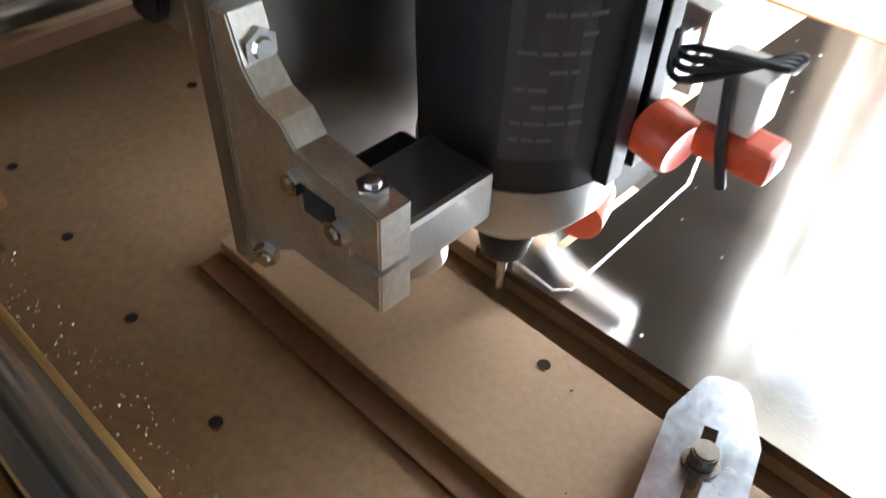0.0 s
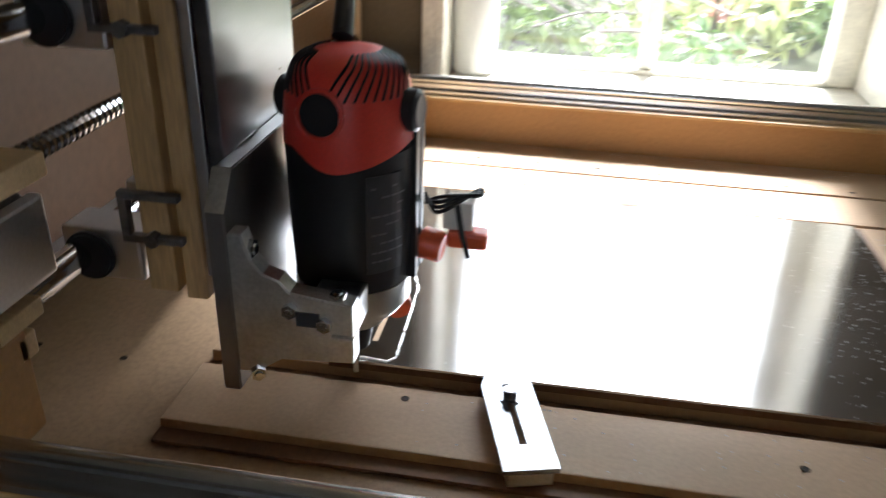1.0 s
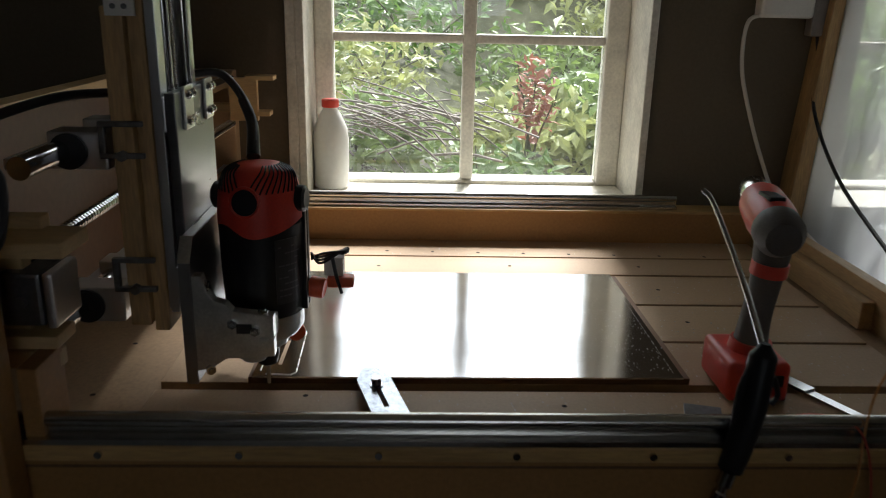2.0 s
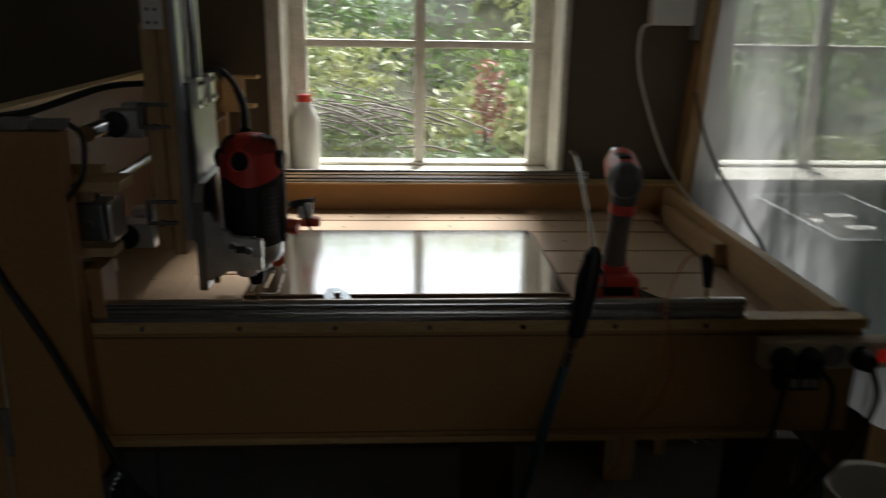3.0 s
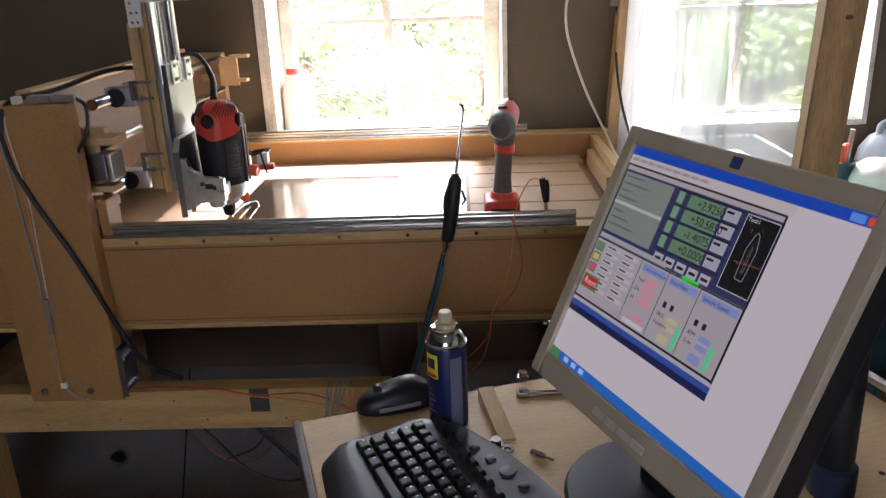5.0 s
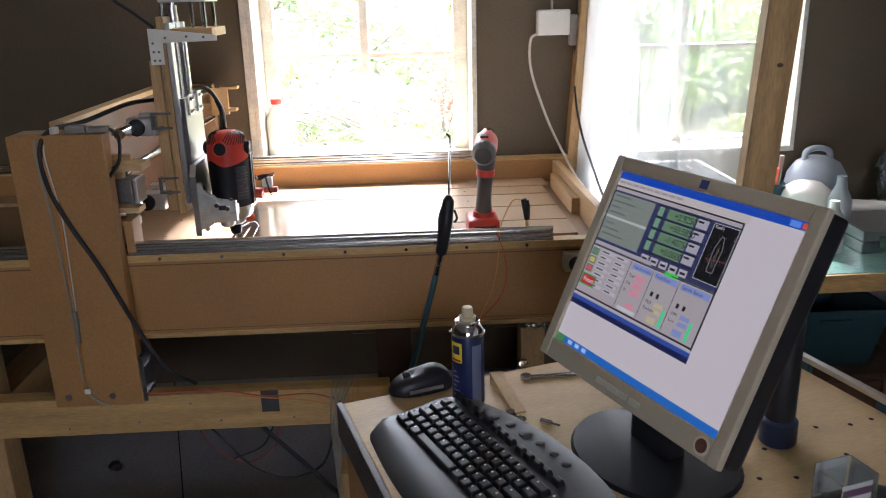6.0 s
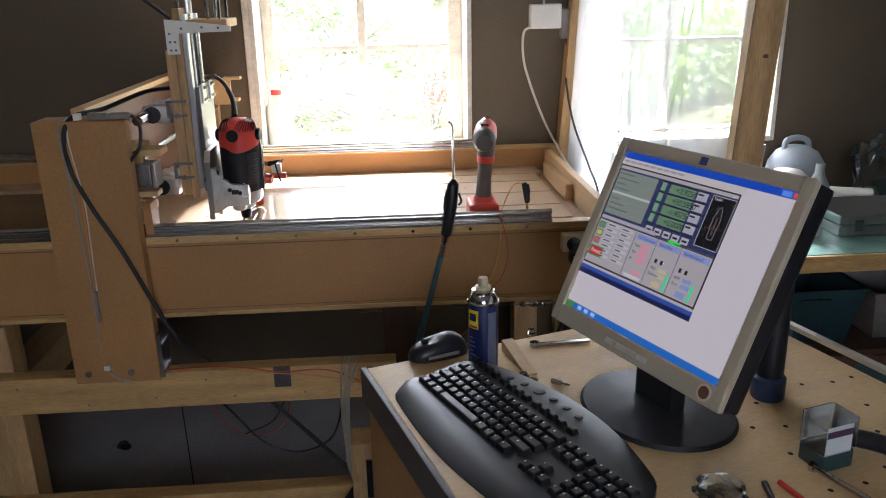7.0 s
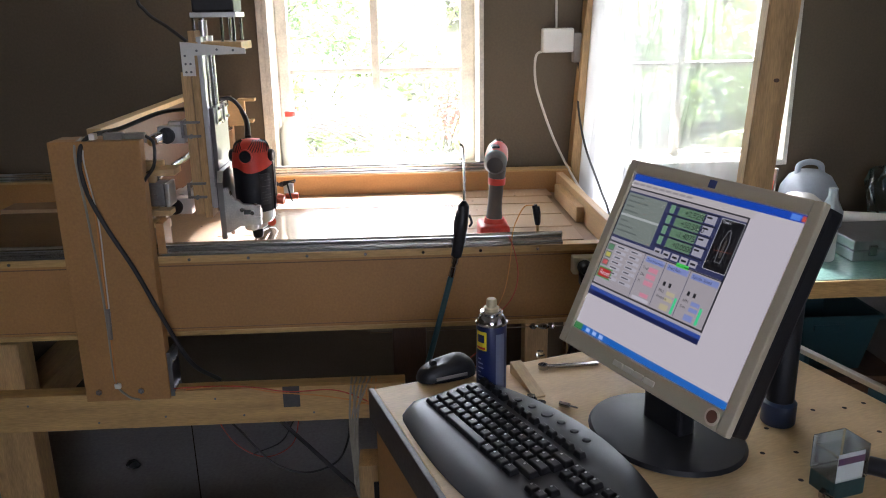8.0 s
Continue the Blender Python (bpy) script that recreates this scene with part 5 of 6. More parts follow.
for k, (dx_, dy_, h, mt) in enumerate(((-0.022, -0.01, 0.235, RED), (0.0, -0.015, 0.2, ORANGE), (0.012, 0.0, 0.2, ORANGE), (0.026, 0.01, 0.24, GREY))):
    part("tool_handle", tube([(dx_ * 0.5, dy_ * 0.5, 0.03), (dx_, dy_, 0.15), (dx_ * 1.3, dy_, h)], 0.008, 8), mt, cupt, "", True)
roll = thing("paper_roll", "white paper roll lying on the bench", "paper roll")
part("roll", cy((2.03, 0.5, 0.70), (2.16, 0.44, 0.70), 0.032, None, 24, 0.003), WHITE, roll, "", True)
part("roll_stand", bx(2.03, 2.16, 0.43, 0.51, 0.651, 0.67, 0.003), GREY, roll)
case = thing("tool_case", "closed aluminium tool case on the green bench", "case")
part("lower_shell", bx(1.88, 2.35, 0.16, 0.40, 0.651, 0.685, 0.005), ALU, case)
part("lid", bx(1.88, 2.35, 0.16, 0.40, 0.688, 0.72, 0.005), ALU, case)
for x in (1.93, 2.05, 2.22):
    part("latch", bx(x, x + 0.025, 0.152, 0.16, 0.67, 0.705, 0.002), STEEL, case)
bag = thing("plastic_bag", "crumpled clear plastic bag on the bench", "bag", m=Matrix.Translation((2.25, 0.55, 0.76)))
bg = bmesh.new()
bmesh.ops.create_icosphere(bg, subdivisions=3, radius=0.1)
for v in bg.verts:
    v.co *= 1 + 0.5 * noise.noise(v.co * 14) + 0.2 * noise.noise(v.co * 40)
    v.co.x *= 0.8
    v.co.z *= 1.5
    v.co.z = max(v.co.z, -0.108)
part("bag_film", bg, CLEAR, bag)
pipe = thing("conduit", "pale vertical conduit pipe on the wall", "pipe")
part("pipe", cy((3.06, 0.785, 0.0), (3.06, 0.785, 2.4), 0.014, None, 14), WHITE, pipe, "", True)
bkt = thing("bucket", "white round plastic bucket on the floor", "bucket", m=Matrix.Translation((1.118, -0.29, 0.0)))
part("bucket_body", lathe([(0.07, 0.0), (0.076, 0.005), (0.088, 0.55), (0.093, 0.55), (0.093, 0.565), (0.084, 0.562), (0.07, 0.012)], 32), WHITE, bkt, "", True)

# ---- computer desk ----
DM = pose(0.381, -0.906, 0, 0, 0, 17.5)
desk = thing("computer_desk", "plywood desk top with drilled holes and dark worn edge", "desk", m=DM)
part("desk_top", bx(0.004, 0.775, -1.15, 0.0, 0.776, 0.80, 0.003), PLY, desk, "yellowish plywood top")
part("edge_strip", bx(-0.006, 0.004, -1.15, 0.002, 0.742, 0.802, 0.002), mat("worn_dark_edge", (0.07, 0.06, 0.055), 0.5, var=0.35, scale=25, fine=120), desk, "dark worn edging")
part("side_panel", bx(0.004, 0.028, -1.1, -0.004, 0.03, 0.776, 0.003), MDF_DARK, desk)
part("side_panel", bx(0.74, 0.765, -1.1, -0.03, 0.0, 0.776, 0.003), MDF_DARK, desk)
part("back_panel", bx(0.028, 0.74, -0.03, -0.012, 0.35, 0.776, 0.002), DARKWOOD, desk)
rh = random.Random(5)
for x, y in [(0.47 + 0.055 * i + rh.uniform(-.012, .012), -0.36 - 0.075 * j + rh.uniform(-.012, .012)) for i in range(6) for j in range(5)]:
    part("drilled_hole", bore(x, y, 0.80), HOLE, desk)
stra = thing("guide_bar", "aluminium straight edge on teal spacers along the desk", "straight edge", m=DM)
part("bar", bx(0.776, 0.79, -0.95, -0.10, 0.812, 0.822, 0.002), ALU, stra)
for y in (-0.20, -0.42, -0.75):
    part("spacer", bx(0.777, 0.789, y, y + 0.08, 0.78, 0.812, 0.002), TEAL, stra)

# monitor
U = Vector((0.388, -0.921, 0.004)).normalized()
up = Vector((0.118, 0.018, 0.247))
up = (up - U * up.dot(U)).normalized()
back = up.cross(U).normalized()
MM = Matrix.Translation((0.823, -0.932, 1.178)) @ Matrix((U, back, up)).transposed().to_4x4()
W, H = 0.333, 0.268
mon = thing("computer_monitor", "silver-grey flat monitor showing a milling control program", "monitor", m=MM)
bz = bmesh.new()
bx(-0.018, 0.0, -0.004, 0.008, -H - 0.030, 0.021, 0.003, bz)
bx(W, W + 0.018, -0.004, 0.008, -H - 0.030, 0.021, 0.003, bz)
bx(0.0, W, -0.004, 0.008, 0.0, 0.021, 0.003, bz)
bx(0.0, W, -0.004, 0.008, -H - 0.030, -H, 0.003, bz)
part("bezel", bz, SILVER, mon, "silver-grey bezel")
part("rear_shell", bx(-0.016, W + 0.016, 0.0105, 0.042, -H - 0.028, 0.019, 0.006), BLACK, mon, "black rear shell")
part("rear_hump", bx(0.05, W - 0.05, 0.042, 0.078, -H + 0.0, -0.04, 0.02), BLACK, mon)
BUTTON = mat("pale_button", (0.62, 0.58, 0.5), 0.3, 0.3, var=0.05)
for k in range(4):
    part("button", bx(W / 2 - 0.045 + 0.023 * k, W / 2 - 0.024 + 0.023 * k, -0.0065, -0.003, -H - 0.021, -H - 0.0125, 0.0015), BUTTON, mon)
part("badge", bx(W / 2 - 0.007, W / 2 + 0.007, -0.0048, -0.0035, 0.0045, 0.0165, 0.001), plain_mat("blue_badge", (0.03, 0.05, 0.18), 0.3), mon, "small dark blue badge")
part("sticker", lathe([(0.012, 0), (0.012, 0.0006)], 24, m=Matrix.Translation((W - 0.012, -0.0042, -H - 0.014)) @ pose(0, 0, 0, 90)), plain_mat("cream_sticker", (0.6, 0.5, 0.4), 0.4), mon, "round cream and brown sticker")
part("sticker_ring", lathe([(0.0085, 0), (0.0085, 0.0006)], 20, m=Matrix.Translation((W - 0.012, -0.0049, -H - 0.014)) @ pose(0, 0, 0, 90)), plain_mat("brown_print", (0.13, 0.05, 0.03), 0.4), mon)
_sc = {}


def glow(col):
    if col not in _sc:
        m = bpy.data.materials.new("screen_light")
        m.use_nodes = True
        b = m.node_tree.nodes["Principled BSDF"]
        b.inputs["Base Color"].default_value = (0.02, 0.02, 0.02, 1)
        b.inputs["Roughness"].default_value = 0.35
        b.inputs["Emission Color"].default_value = (*col, 1)
        b.inputs["Emission Strength"].default_value = SCREEN
        _sc[col] = m
    return _sc[col]


screen = part("screen", bx(0, W, 0.002, 0.01, -H, 0), glow((0.55, 0.505, 0.5)), mon, "lit screen with pale background")


def row(v):
    """Height on the screen of a row of the program window."""
    return v * 0.935 if v < 0.84 else v


def tile(name, u0, u1, v0, v1, col, lift=1):
    """A flat field on the screen, in shares of its width and height."""
    v0, v1 = row(v0), row(v1)
    y = 0.002 - 0.0002 * lift
    b = bmesh.new()
    b.faces.new([b.verts.new(c) for c in ((u0 * W, y, -v1 * H), (u1 * W, y, -v1 * H), (u1 * W, y, -v0 * H), (u0 * W, y, -v0 * H))])
    return part(name, b, glow(col), screen)


def caption(text, u, v, size, col, lift=4):
    c = bpy.data.curves.new("caption", 'FONT')
    c.body, c.size = text, size
    ob = new("caption_source", c)
    dg = bpy.context.evaluated_depsgraph_get()
    me = bpy.data.meshes.new_from_object(ob.evaluated_get(dg))
    bpy.data.objects.remove(ob)
    me.transform(Matrix.Translation((u * W, 0.002 - 0.0002 * lift, -row(v) * H)) @ pose(0, 0, 0, 90))
    me.materials.clear()
    me.materials.append(glow(col))
    t = new("caption", me)
    t.parent = screen
    return t


PALE, MID, DK, INK = (0.38, 0.345, 0.335), (0.3, 0.275, 0.27), (0.03, 0.035, 0.09), (0.01, 0.01, 0.012)
BLUE, GRN, LCD, PINK, SAND, LILAC = (0.008, 0.06, 0.4), (0.02, 0.6, 0.12), (0.12, 0.215, 0.12), (0.62, 0.25, 0.3), (0.5, 0.44, 0.25), (0.22, 0.27, 0.5)
tile("title_bar", 0, 1, 0, 0.042, BLUE)
tile("menu_bar", 0, 0.76, 0.042, 0.085, (0.5, 0.46, 0.43))
for k in range(9):
    tile("menu_word", 0.01 + 0.045 * k, 0.045 + 0.045 * k, 0.055, 0.068, MID, 2)
tile("close_button", 0.972, 0.995, 0.006, 0.036, (0.6, 0.08, 0.04), 2)
tile("window_button", 0.92, 0.965, 0.006, 0.036, (0.1, 0.25, 0.7), 2)
tile("program_panel", 0, 0.745, 0.085, 0.76, PALE)
tile("upper_panel", 0, 0.745, 0.115, 0.455, DK, 2)
for a in ((0, 0.745, 0.086, 0.094), (0, 0.745, 0.456, 0.462), (0.738, 0.745, 0.086, 0.76), (0, 0.006, 0.086, 0.76), (0, 0.745, 0.748, 0.757)):
    tile("panel_border", *a, INK, 5)
for k in range(5):
    tile("readout_border", 0.30, 0.6, 0.122 + 0.066 * k, 0.128 + 0.066 * k, INK, 5)
tile("code_list", 0.008, 0.275, 0.125, 0.415, (0.2, 0.23, 0.19), 3)
for k in range(8):
    tile("code_line", 0.02, 0.12 + 0.05 * math.sin(k * 2.1), 0.14 + 0.033 * k, 0.149 + 0.033 * k, (0.12, 0.14, 0.12), 4)
tile("code_cursor", 0.008, 0.275, 0.265, 0.28, (0.42, 0.45, 0.4), 5)
for k, txt in enumerate(("+2.9250", "+50.5850", "-1.4075", "+0.0000")):
    v = 0.13 + 0.066 * k
    tile("axis_lamp", 0.305, 0.335, v, v + 0.052, (0.16, 0.3, 0.18), 3)
    tile("readout", 0.36, 0.515, v, v + 0.054, LCD, 3)
    tile("axis_button", 0.525, 0.585, v, v + 0.05, (0.36, 0.35, 0.38), 3)
    tile("axis_button_word", 0.53, 0.56, v + 0.01, v + 0.02, INK, 4)
    caption(txt, 0.40, v + 0.044, 0.0125, INK)
for k in range(5):
    tile("control_button", 0.31 + 0.056 * k, 0.355 + 0.056 * k, 0.405, 0.445, (0.4, 0.38, 0.4), 3)
    tile("control_word", 0.318 + 0.056 * k, 0.347 + 0.056 * k, 0.42, 0.432, INK, 4)
tile("toolpath_view", 0.61, 0.738, 0.125, 0.425, (0.004, 0.004, 0.005), 3)
for a in ((0.61, 0.738, 0.125, 0.128), (0.61, 0.738, 0.422, 0.425), (0.61, 0.6125, 0.125, 0.425), (0.7355, 0.738, 0.125, 0.425)):
    tile("view_border", *a, (0.5, 0.5, 0.5), 4)
caption("Tool:1", 0.618, 0.15, 0.006, (0.6, 0.6, 0.6))


def stroke(pts, col, w=0.0006):
    b = bmesh.new()
    for (a, c), (d, e) in zip(pts, pts[1:]):
        p, q = Vector((a * W, -row(c) * H)), Vector((d * W, -row(e) * H))
        n = (q - p).normalized().orthogonal() * w
        b.faces.new([b.verts.new((s.x, 0.0011, s.y)) for s in (p + n, p - n, q - n, q + n)])
    return part("toolpath", b, glow(col), screen)


stroke([(0.66, 0.37), (0.655, 0.25), (0.668, 0.19), (0.676, 0.18), (0.684, 0.19), (0.695, 0.25), (0.69, 0.37), (0.66, 0.37)], (0.16, 0.16, 0.16))
stroke([(0.672, 0.34), (0.672, 0.25), (0.678, 0.24), (0.68, 0.34), (0.672, 0.34)], (0.13, 0.11, 0.09), 0.0004)
stroke([(0.63, 0.31), (0.73, 0.30)], (0.4, 0.1, 0.06), 0.0003)
tile("file_bar", 0.008, 0.385, 0.43, 0.452, (0.36, 0.34, 0.35), 4)
for k, c in enumerate(((0.1, 0.25, 0.12), (0.5, 0.45, 0.1), (0.55, 0.1, 0.1))):
    tile("cycle_button", 0.01, 0.056, 0.475 + 0.052 * k, 0.518 + 0.052 * k, (0.12, 0.16, 0.12), 3)
    tile("cycle_face", 0.016, 0.05, 0.482 + 0.052 * k, 0.511 + 0.052 * k, c, 4)
tile("reset_border", 0.008, 0.108, 0.635, 0.705, (0.06, 0.3, 0.08), 3)
tile("reset_button", 0.016, 0.10, 0.643, 0.697, (0.45, 0.02, 0.02), 4)
caption("Reset", 0.026, 0.682, 0.0105, (0.7, 0.6, 0.6), 5)
rt = random.Random(6)
for c in range(2):
    for k in range(7):
        tile("entry", 0.07 + 0.1 * c, 0.14 + 0.1 * c + rt.uniform(0, .02), 0.472 + 0.034 * k, 0.492 + 0.034 * k, (0.46, 0.44, 0.45), 3)
        tile("entry_word", 0.078 + 0.1 * c, 0.11 + 0.1 * c + rt.uniform(0, .02), 0.478 + 0.034 * k, 0.486 + 0.034 * k, (0.09, 0.085, 0.09), 4)
tile("divider", 0.27, 0.273, 0.46, 0.745, DK, 3)
for k, txt in enumerate(("Tool Information", "Feed Rate", "Spindle Speed")):
    u0 = (0.285, 0.425, 0.575)[k]
    u1 = (0.405, 0.555, 0.73)[k]
    tile("heading", u0, u1, 0.47, 0.505, LILAC, 3)
    caption(txt, u0 + 0.008, 0.497, 0.0056 if k == 0 else 0.0066, DK, 5)
    tile("divider", u1 + 0.006, u1 + 0.009, 0.46, 0.745, DK, 3)
for k, txt in enumerate(("Tool", "Dia", "H")):
    caption(txt, 0.287, 0.55 + 0.042 * k, 0.0062, INK)
    tile("tool_value", 0.325, 0.385, 0.528 + 0.042 * k, 0.558 + 0.042 * k, PINK, 3)
tile("tool_value", 0.33, 0.385, 0.69, 0.715, PINK, 3)
tile("tool_field", 0.29, 0.4, 0.722, 0.742, (0.55, 0.53, 0.53), 3)
for u0, rows, col in ((0.43, ("FRO", "Feedrate"), SAND), (0.58, ("RPM", "S-ov"), LILAC)):
    for k in range(2):
        tile("gauge_dot", u0 + 0.01 + 0.035 * k, u0 + 0.025 + 0.035 * k, 0.575, 0.6, INK, 3)
    for k, txt in enumerate(rows):
        caption(txt, u0, 0.64 + 0.035 * k, 0.006, INK)
        tile("rate_value", u0 + 0.05, u0 + 0.1, 0.622 + 0.035 * k, 0.645 + 0.035 * k, col, 3)
    tile("rate_value", u0 + 0.04, u0 + 0.09, 0.70, 0.735, col, 3)
    tile("slider", u0 + 0.108, u0 + 0.122, 0.64, 0.738, (0.05, 0.65, 0.25), 4)
tile("green_tab", 0.47, 0.545, 0.445, 0.468, (0.06, 0.6, 0.08), 5)
tile("status_bar", 0, 0.745, 0.76, 0.775, (0.4, 0.38, 0.4), 2)
tile("window_foot", 0, 0.745, 0.775, 0.80, (0.03, 0.07, 0.3), 2)
tile("window_foot", 0, 0.745, 0.80, 0.83, (0.008, 0.012, 0.06), 2)
tile("task_bar", 0, 1, 0.962, 1, (0.016, 0.13, 0.45), 2)
tile("start_button", 0, 0.06, 0.962, 1, (0.05, 0.22, 0.06), 3)
for k in range(3):
    tile("task_icon", 0.09 + 0.05 * k, 0.12 + 0.05 * k, 0.97, 0.992, (0.35, 0.5, 0.8), 3)
mb = Vector((0.840, -1.100, 0.80))
base = thing("monitor_stand", "dark oval monitor foot with thick neck", "stand", m=Matrix.Translation(mb) @ pose(0, 0, 0, 0, 0, -66.5))
part("foot", lathe([(0.116, 0.0), (0.12, 0.003), (0.116, 0.009), (0.06, 0.016), (0.03, 0.018)], 44, m=Matrix.Diagonal((1.08, 0.92, 1, 1))), BLACK, base, "glossy dark oval foot", True)
part("neck", bx(-0.04, 0.04, -0.012, 0.02, 0.012, 0.17, 0.006), BLACK, base)

# keyboard
KX = Vector((0.42, -0.9075, 0))
KM = Matrix.Translation((0.435, -0.979, 0.80)) @ Matrix((KX, Vector((0.9075, 0.42, 0)), Vector((0, 0, 1)))).transposed().to_4x4()
kb = thing("keyboard", "black curved keyboard with palm rest and round media keys", "keyboard", m=KM)
L = 0.47


def kb_front(x):
    return -0.012 - 0.026 * math.sin(math.pi * x / L)


def kb_back(x):
    return 0.148 + 0.06 * math.sin(math.pi * x / L) ** 0.8 if 0 < x < L else 0.148


def kb_body():
    b = bmesh.new()
    n, m_ = 36, 10
    rows = []
    for i in range(n + 1):
        x = L * i / n
        e = min(1, (min(i, n - i) / 3.0))
        y0, y1 = kb_front(x) + 0.03 * (1 - e) ** 2, kb_back(x) - 0.03 * (1 - e) ** 2
        col = []
        for j in range(m_ + 1):
            v = j / m_
            y = y0 + (y1 - y0) * v
            z = 0.009 + 0.013 * v + 0.004 * math.sin(math.pi * min(1, v * 3.2))
            if j in (0, m_) or i in (0, n):
                z -= 0.007
            col.append(b.verts.new((x, y, z)))
        rows.append(col)
    for p, q in zip(rows, rows[1:]):
        for j in range(m_):
            b.faces.new((p[j], q[j], q[j + 1], p[j + 1]))
    rim = [r[0] for r in rows] + rows[-1][1:] + [r[-1] for r in rows[::-1]][1:] + rows[0][::-1][1:-1]
    lo = [b.verts.new((v.co.x, v.co.y, 0.0)) for v in rim]
    k = len(rim)
    for i in range(k):
        b.faces.new((rim[i], lo[i], lo[(i + 1) % k], rim[(i + 1) % k]))
    b.faces.new(lo)
    bmesh.ops.recalc_face_normals(b, faces=b.faces[:])
    return b


part("case", kb_body(), mat("satin_black", (0.014, 0.015, 0.018), 0.42, var=0.15, scale=12, fine=300, bump=0.03), kb, "satin black case", True)
KEYM = mat("key_black", (0.016, 0.016, 0.018), 0.42, var=0.2, scale=40, fine=400, bump=0.03)
_keys = {}


def key(x, y, w, d=0.0165):
    k = (round(w, 4), round(d, 4))
    if k not in _keys:
        b = bmesh.new()
        h = 0.0085
        lo = [b.verts.new((a * w / 2, c * d / 2, 0)) for a, c in ((-1, -1), (1, -1), (1, 1), (-1, 1))]
        hi = [b.verts.new((a * (w / 2 - 0.002), c * (d / 2 - 0.002) + 0.001, h)) for a, c in ((-1, -1), (1, -1), (1, 1), (-1, 1))]
        b.faces.new(hi)
        for i in range(4):
            b.faces.new((lo[i], lo[(i + 1) % 4], hi[(i + 1) % 4], hi[i]))
        bmesh.ops.bevel(b, geom=[e for e in b.edges if e.verts[0].co.z > 0.004 and e.verts[1].co.z > 0.004], offset=0.0012, segments=1, affect='EDGES')
        me = bpy.data.meshes.new("key")
        b.to_mesh(me)
        b.free()
        me.materials.append(KEYM)
        _keys[k] = me
    ob = new("key", _keys[k])
    ob.parent = kb
    v = (y - kb_front(x)) / (kb_back(x) - kb_front(x))
    ob.matrix_basis = pose(x, y, 0.009 + 0.013 * v + 0.003 * math.sin(math.pi * min(1, v * 3.2)), 4, 0, 0)
    if d > 0.014 and w < 0.05:
        mk = new("legend", LEGEND)
        mk.parent = ob
        mk.matrix_basis = pose(-0.25 * min(w, 0.02), 0.0025, 0.0087)
    return ob


_lg = bx(-0.0014, 0.0014, -0.0017, 0.0017, 0, 0.0002)
LEGEND = bpy.data.meshes.new("legend")
_lg.to_mesh(LEGEND)
_lg.free()
LEGEND.materials.append(plain_mat("legend_print", (0.5, 0.5, 0.5), 0.5))
P = 0.019
for r in range(5):
    y = 0.045 + P * r - 0.006
    x = 0.022
    if r == 0:
        ws = [1.25, 1, 1.25, 5.6, 1.25, 1, 1, 1.25]
    elif r == 1:
        ws = [1.25] + [1] * 11 + [2.4]
    elif r == 2:
        ws = [1.7] + [1] * 11 + [2.0]
    elif r == 3:
        ws = [1.5] + [1] * 12 + [1.4]
    else:
        ws = [1] * 13 + [1.9]
    for w in ws:
        key(x + w * P / 2, y, w * P - 0.0024)
        x += w * P
for k in range(13):
    key(0.026 + 0.0205 * k + (0.006 * (k // 4)), 0.045 + P * 5.15, 0.016, 0.012)
for c in range(3):
    for r in (3, 4):
        key(0.322 + P * c, 0.039 + P * r, 0.0166)
    key(0.322 + P * c, 0.039, 0.0166)
key(0.322 + P, 0.039 + P, 0.0166)
for c in range(4):
    for r in range(5):
        if 0.388 + P * c < L - 0.012:
            key(0.388 + P * c, 0.039 + P * r, 0.0166)
for k, x in enumerate((0.075, 0.105, 0.135, 0.168, 0.20, 0.232, 0.262)):
    rr = 0.0095 if k == 3 else 0.0062
    part("media_key", lathe([(rr + .001, 0.0), (rr, 0.003), (rr * .5, 0.0036)], 18, m=Matrix.Translation((x, kb_back(x) - 0.03, 0.0195))), KEYM, kb, "", True)

# mouse
ms = thing("mouse", "dark cordless mouse standing on the desk", "mouse", m=pose(0.514, -0.865, 0.80, 0, 0, 20))
def mouse_shell(n=28, m_=14):
    """A low humped shell that is wider and higher at the palm."""
    b = bmesh.new()
    rings = []
    for j in range(m_):
        v = j / m_ * math.pi / 2
        ring = []
        for i in range(n):
            a = 2 * math.pi * i / n
            c, d = math.cos(a), math.sin(a)
            x = 0.056 * math.copysign(abs(c) ** 0.75, c) * math.cos(v) ** 0.6
            y = 0.031 * math.copysign(abs(d) ** 0.75, d) * math.cos(v) ** 0.5 * (0.92 + 0.1 * c)
            ring.append(b.verts.new((x, y, 0.002 + (0.033 + 0.006 * c) * math.sin(v) ** 0.9)))
        rings.append(ring)
    for p, q in zip(rings, rings[1:]):
        for i in range(n):
            b.faces.new((p[i], p[(i + 1) % n], q[(i + 1) % n], q[i]))
    b.faces.new(rings[-1])
    b.faces.new([b.verts.new((v.co.x * 0.97, v.co.y * 0.97, 0)) for v in rings[0]][::-1])
    return b


part("mouse_shell", mouse_shell(), BLACK, ms, "", True)
part("side_inlay", bx(-0.03, 0.03, -0.0293, -0.0275, 0.008, 0.014, 0.0005), GREY, ms)
part("wheel", cy((-0.025, -0.004, 0.031), (-0.025, 0.004, 0.031), 0.006, None, 16), RUBBER, ms)

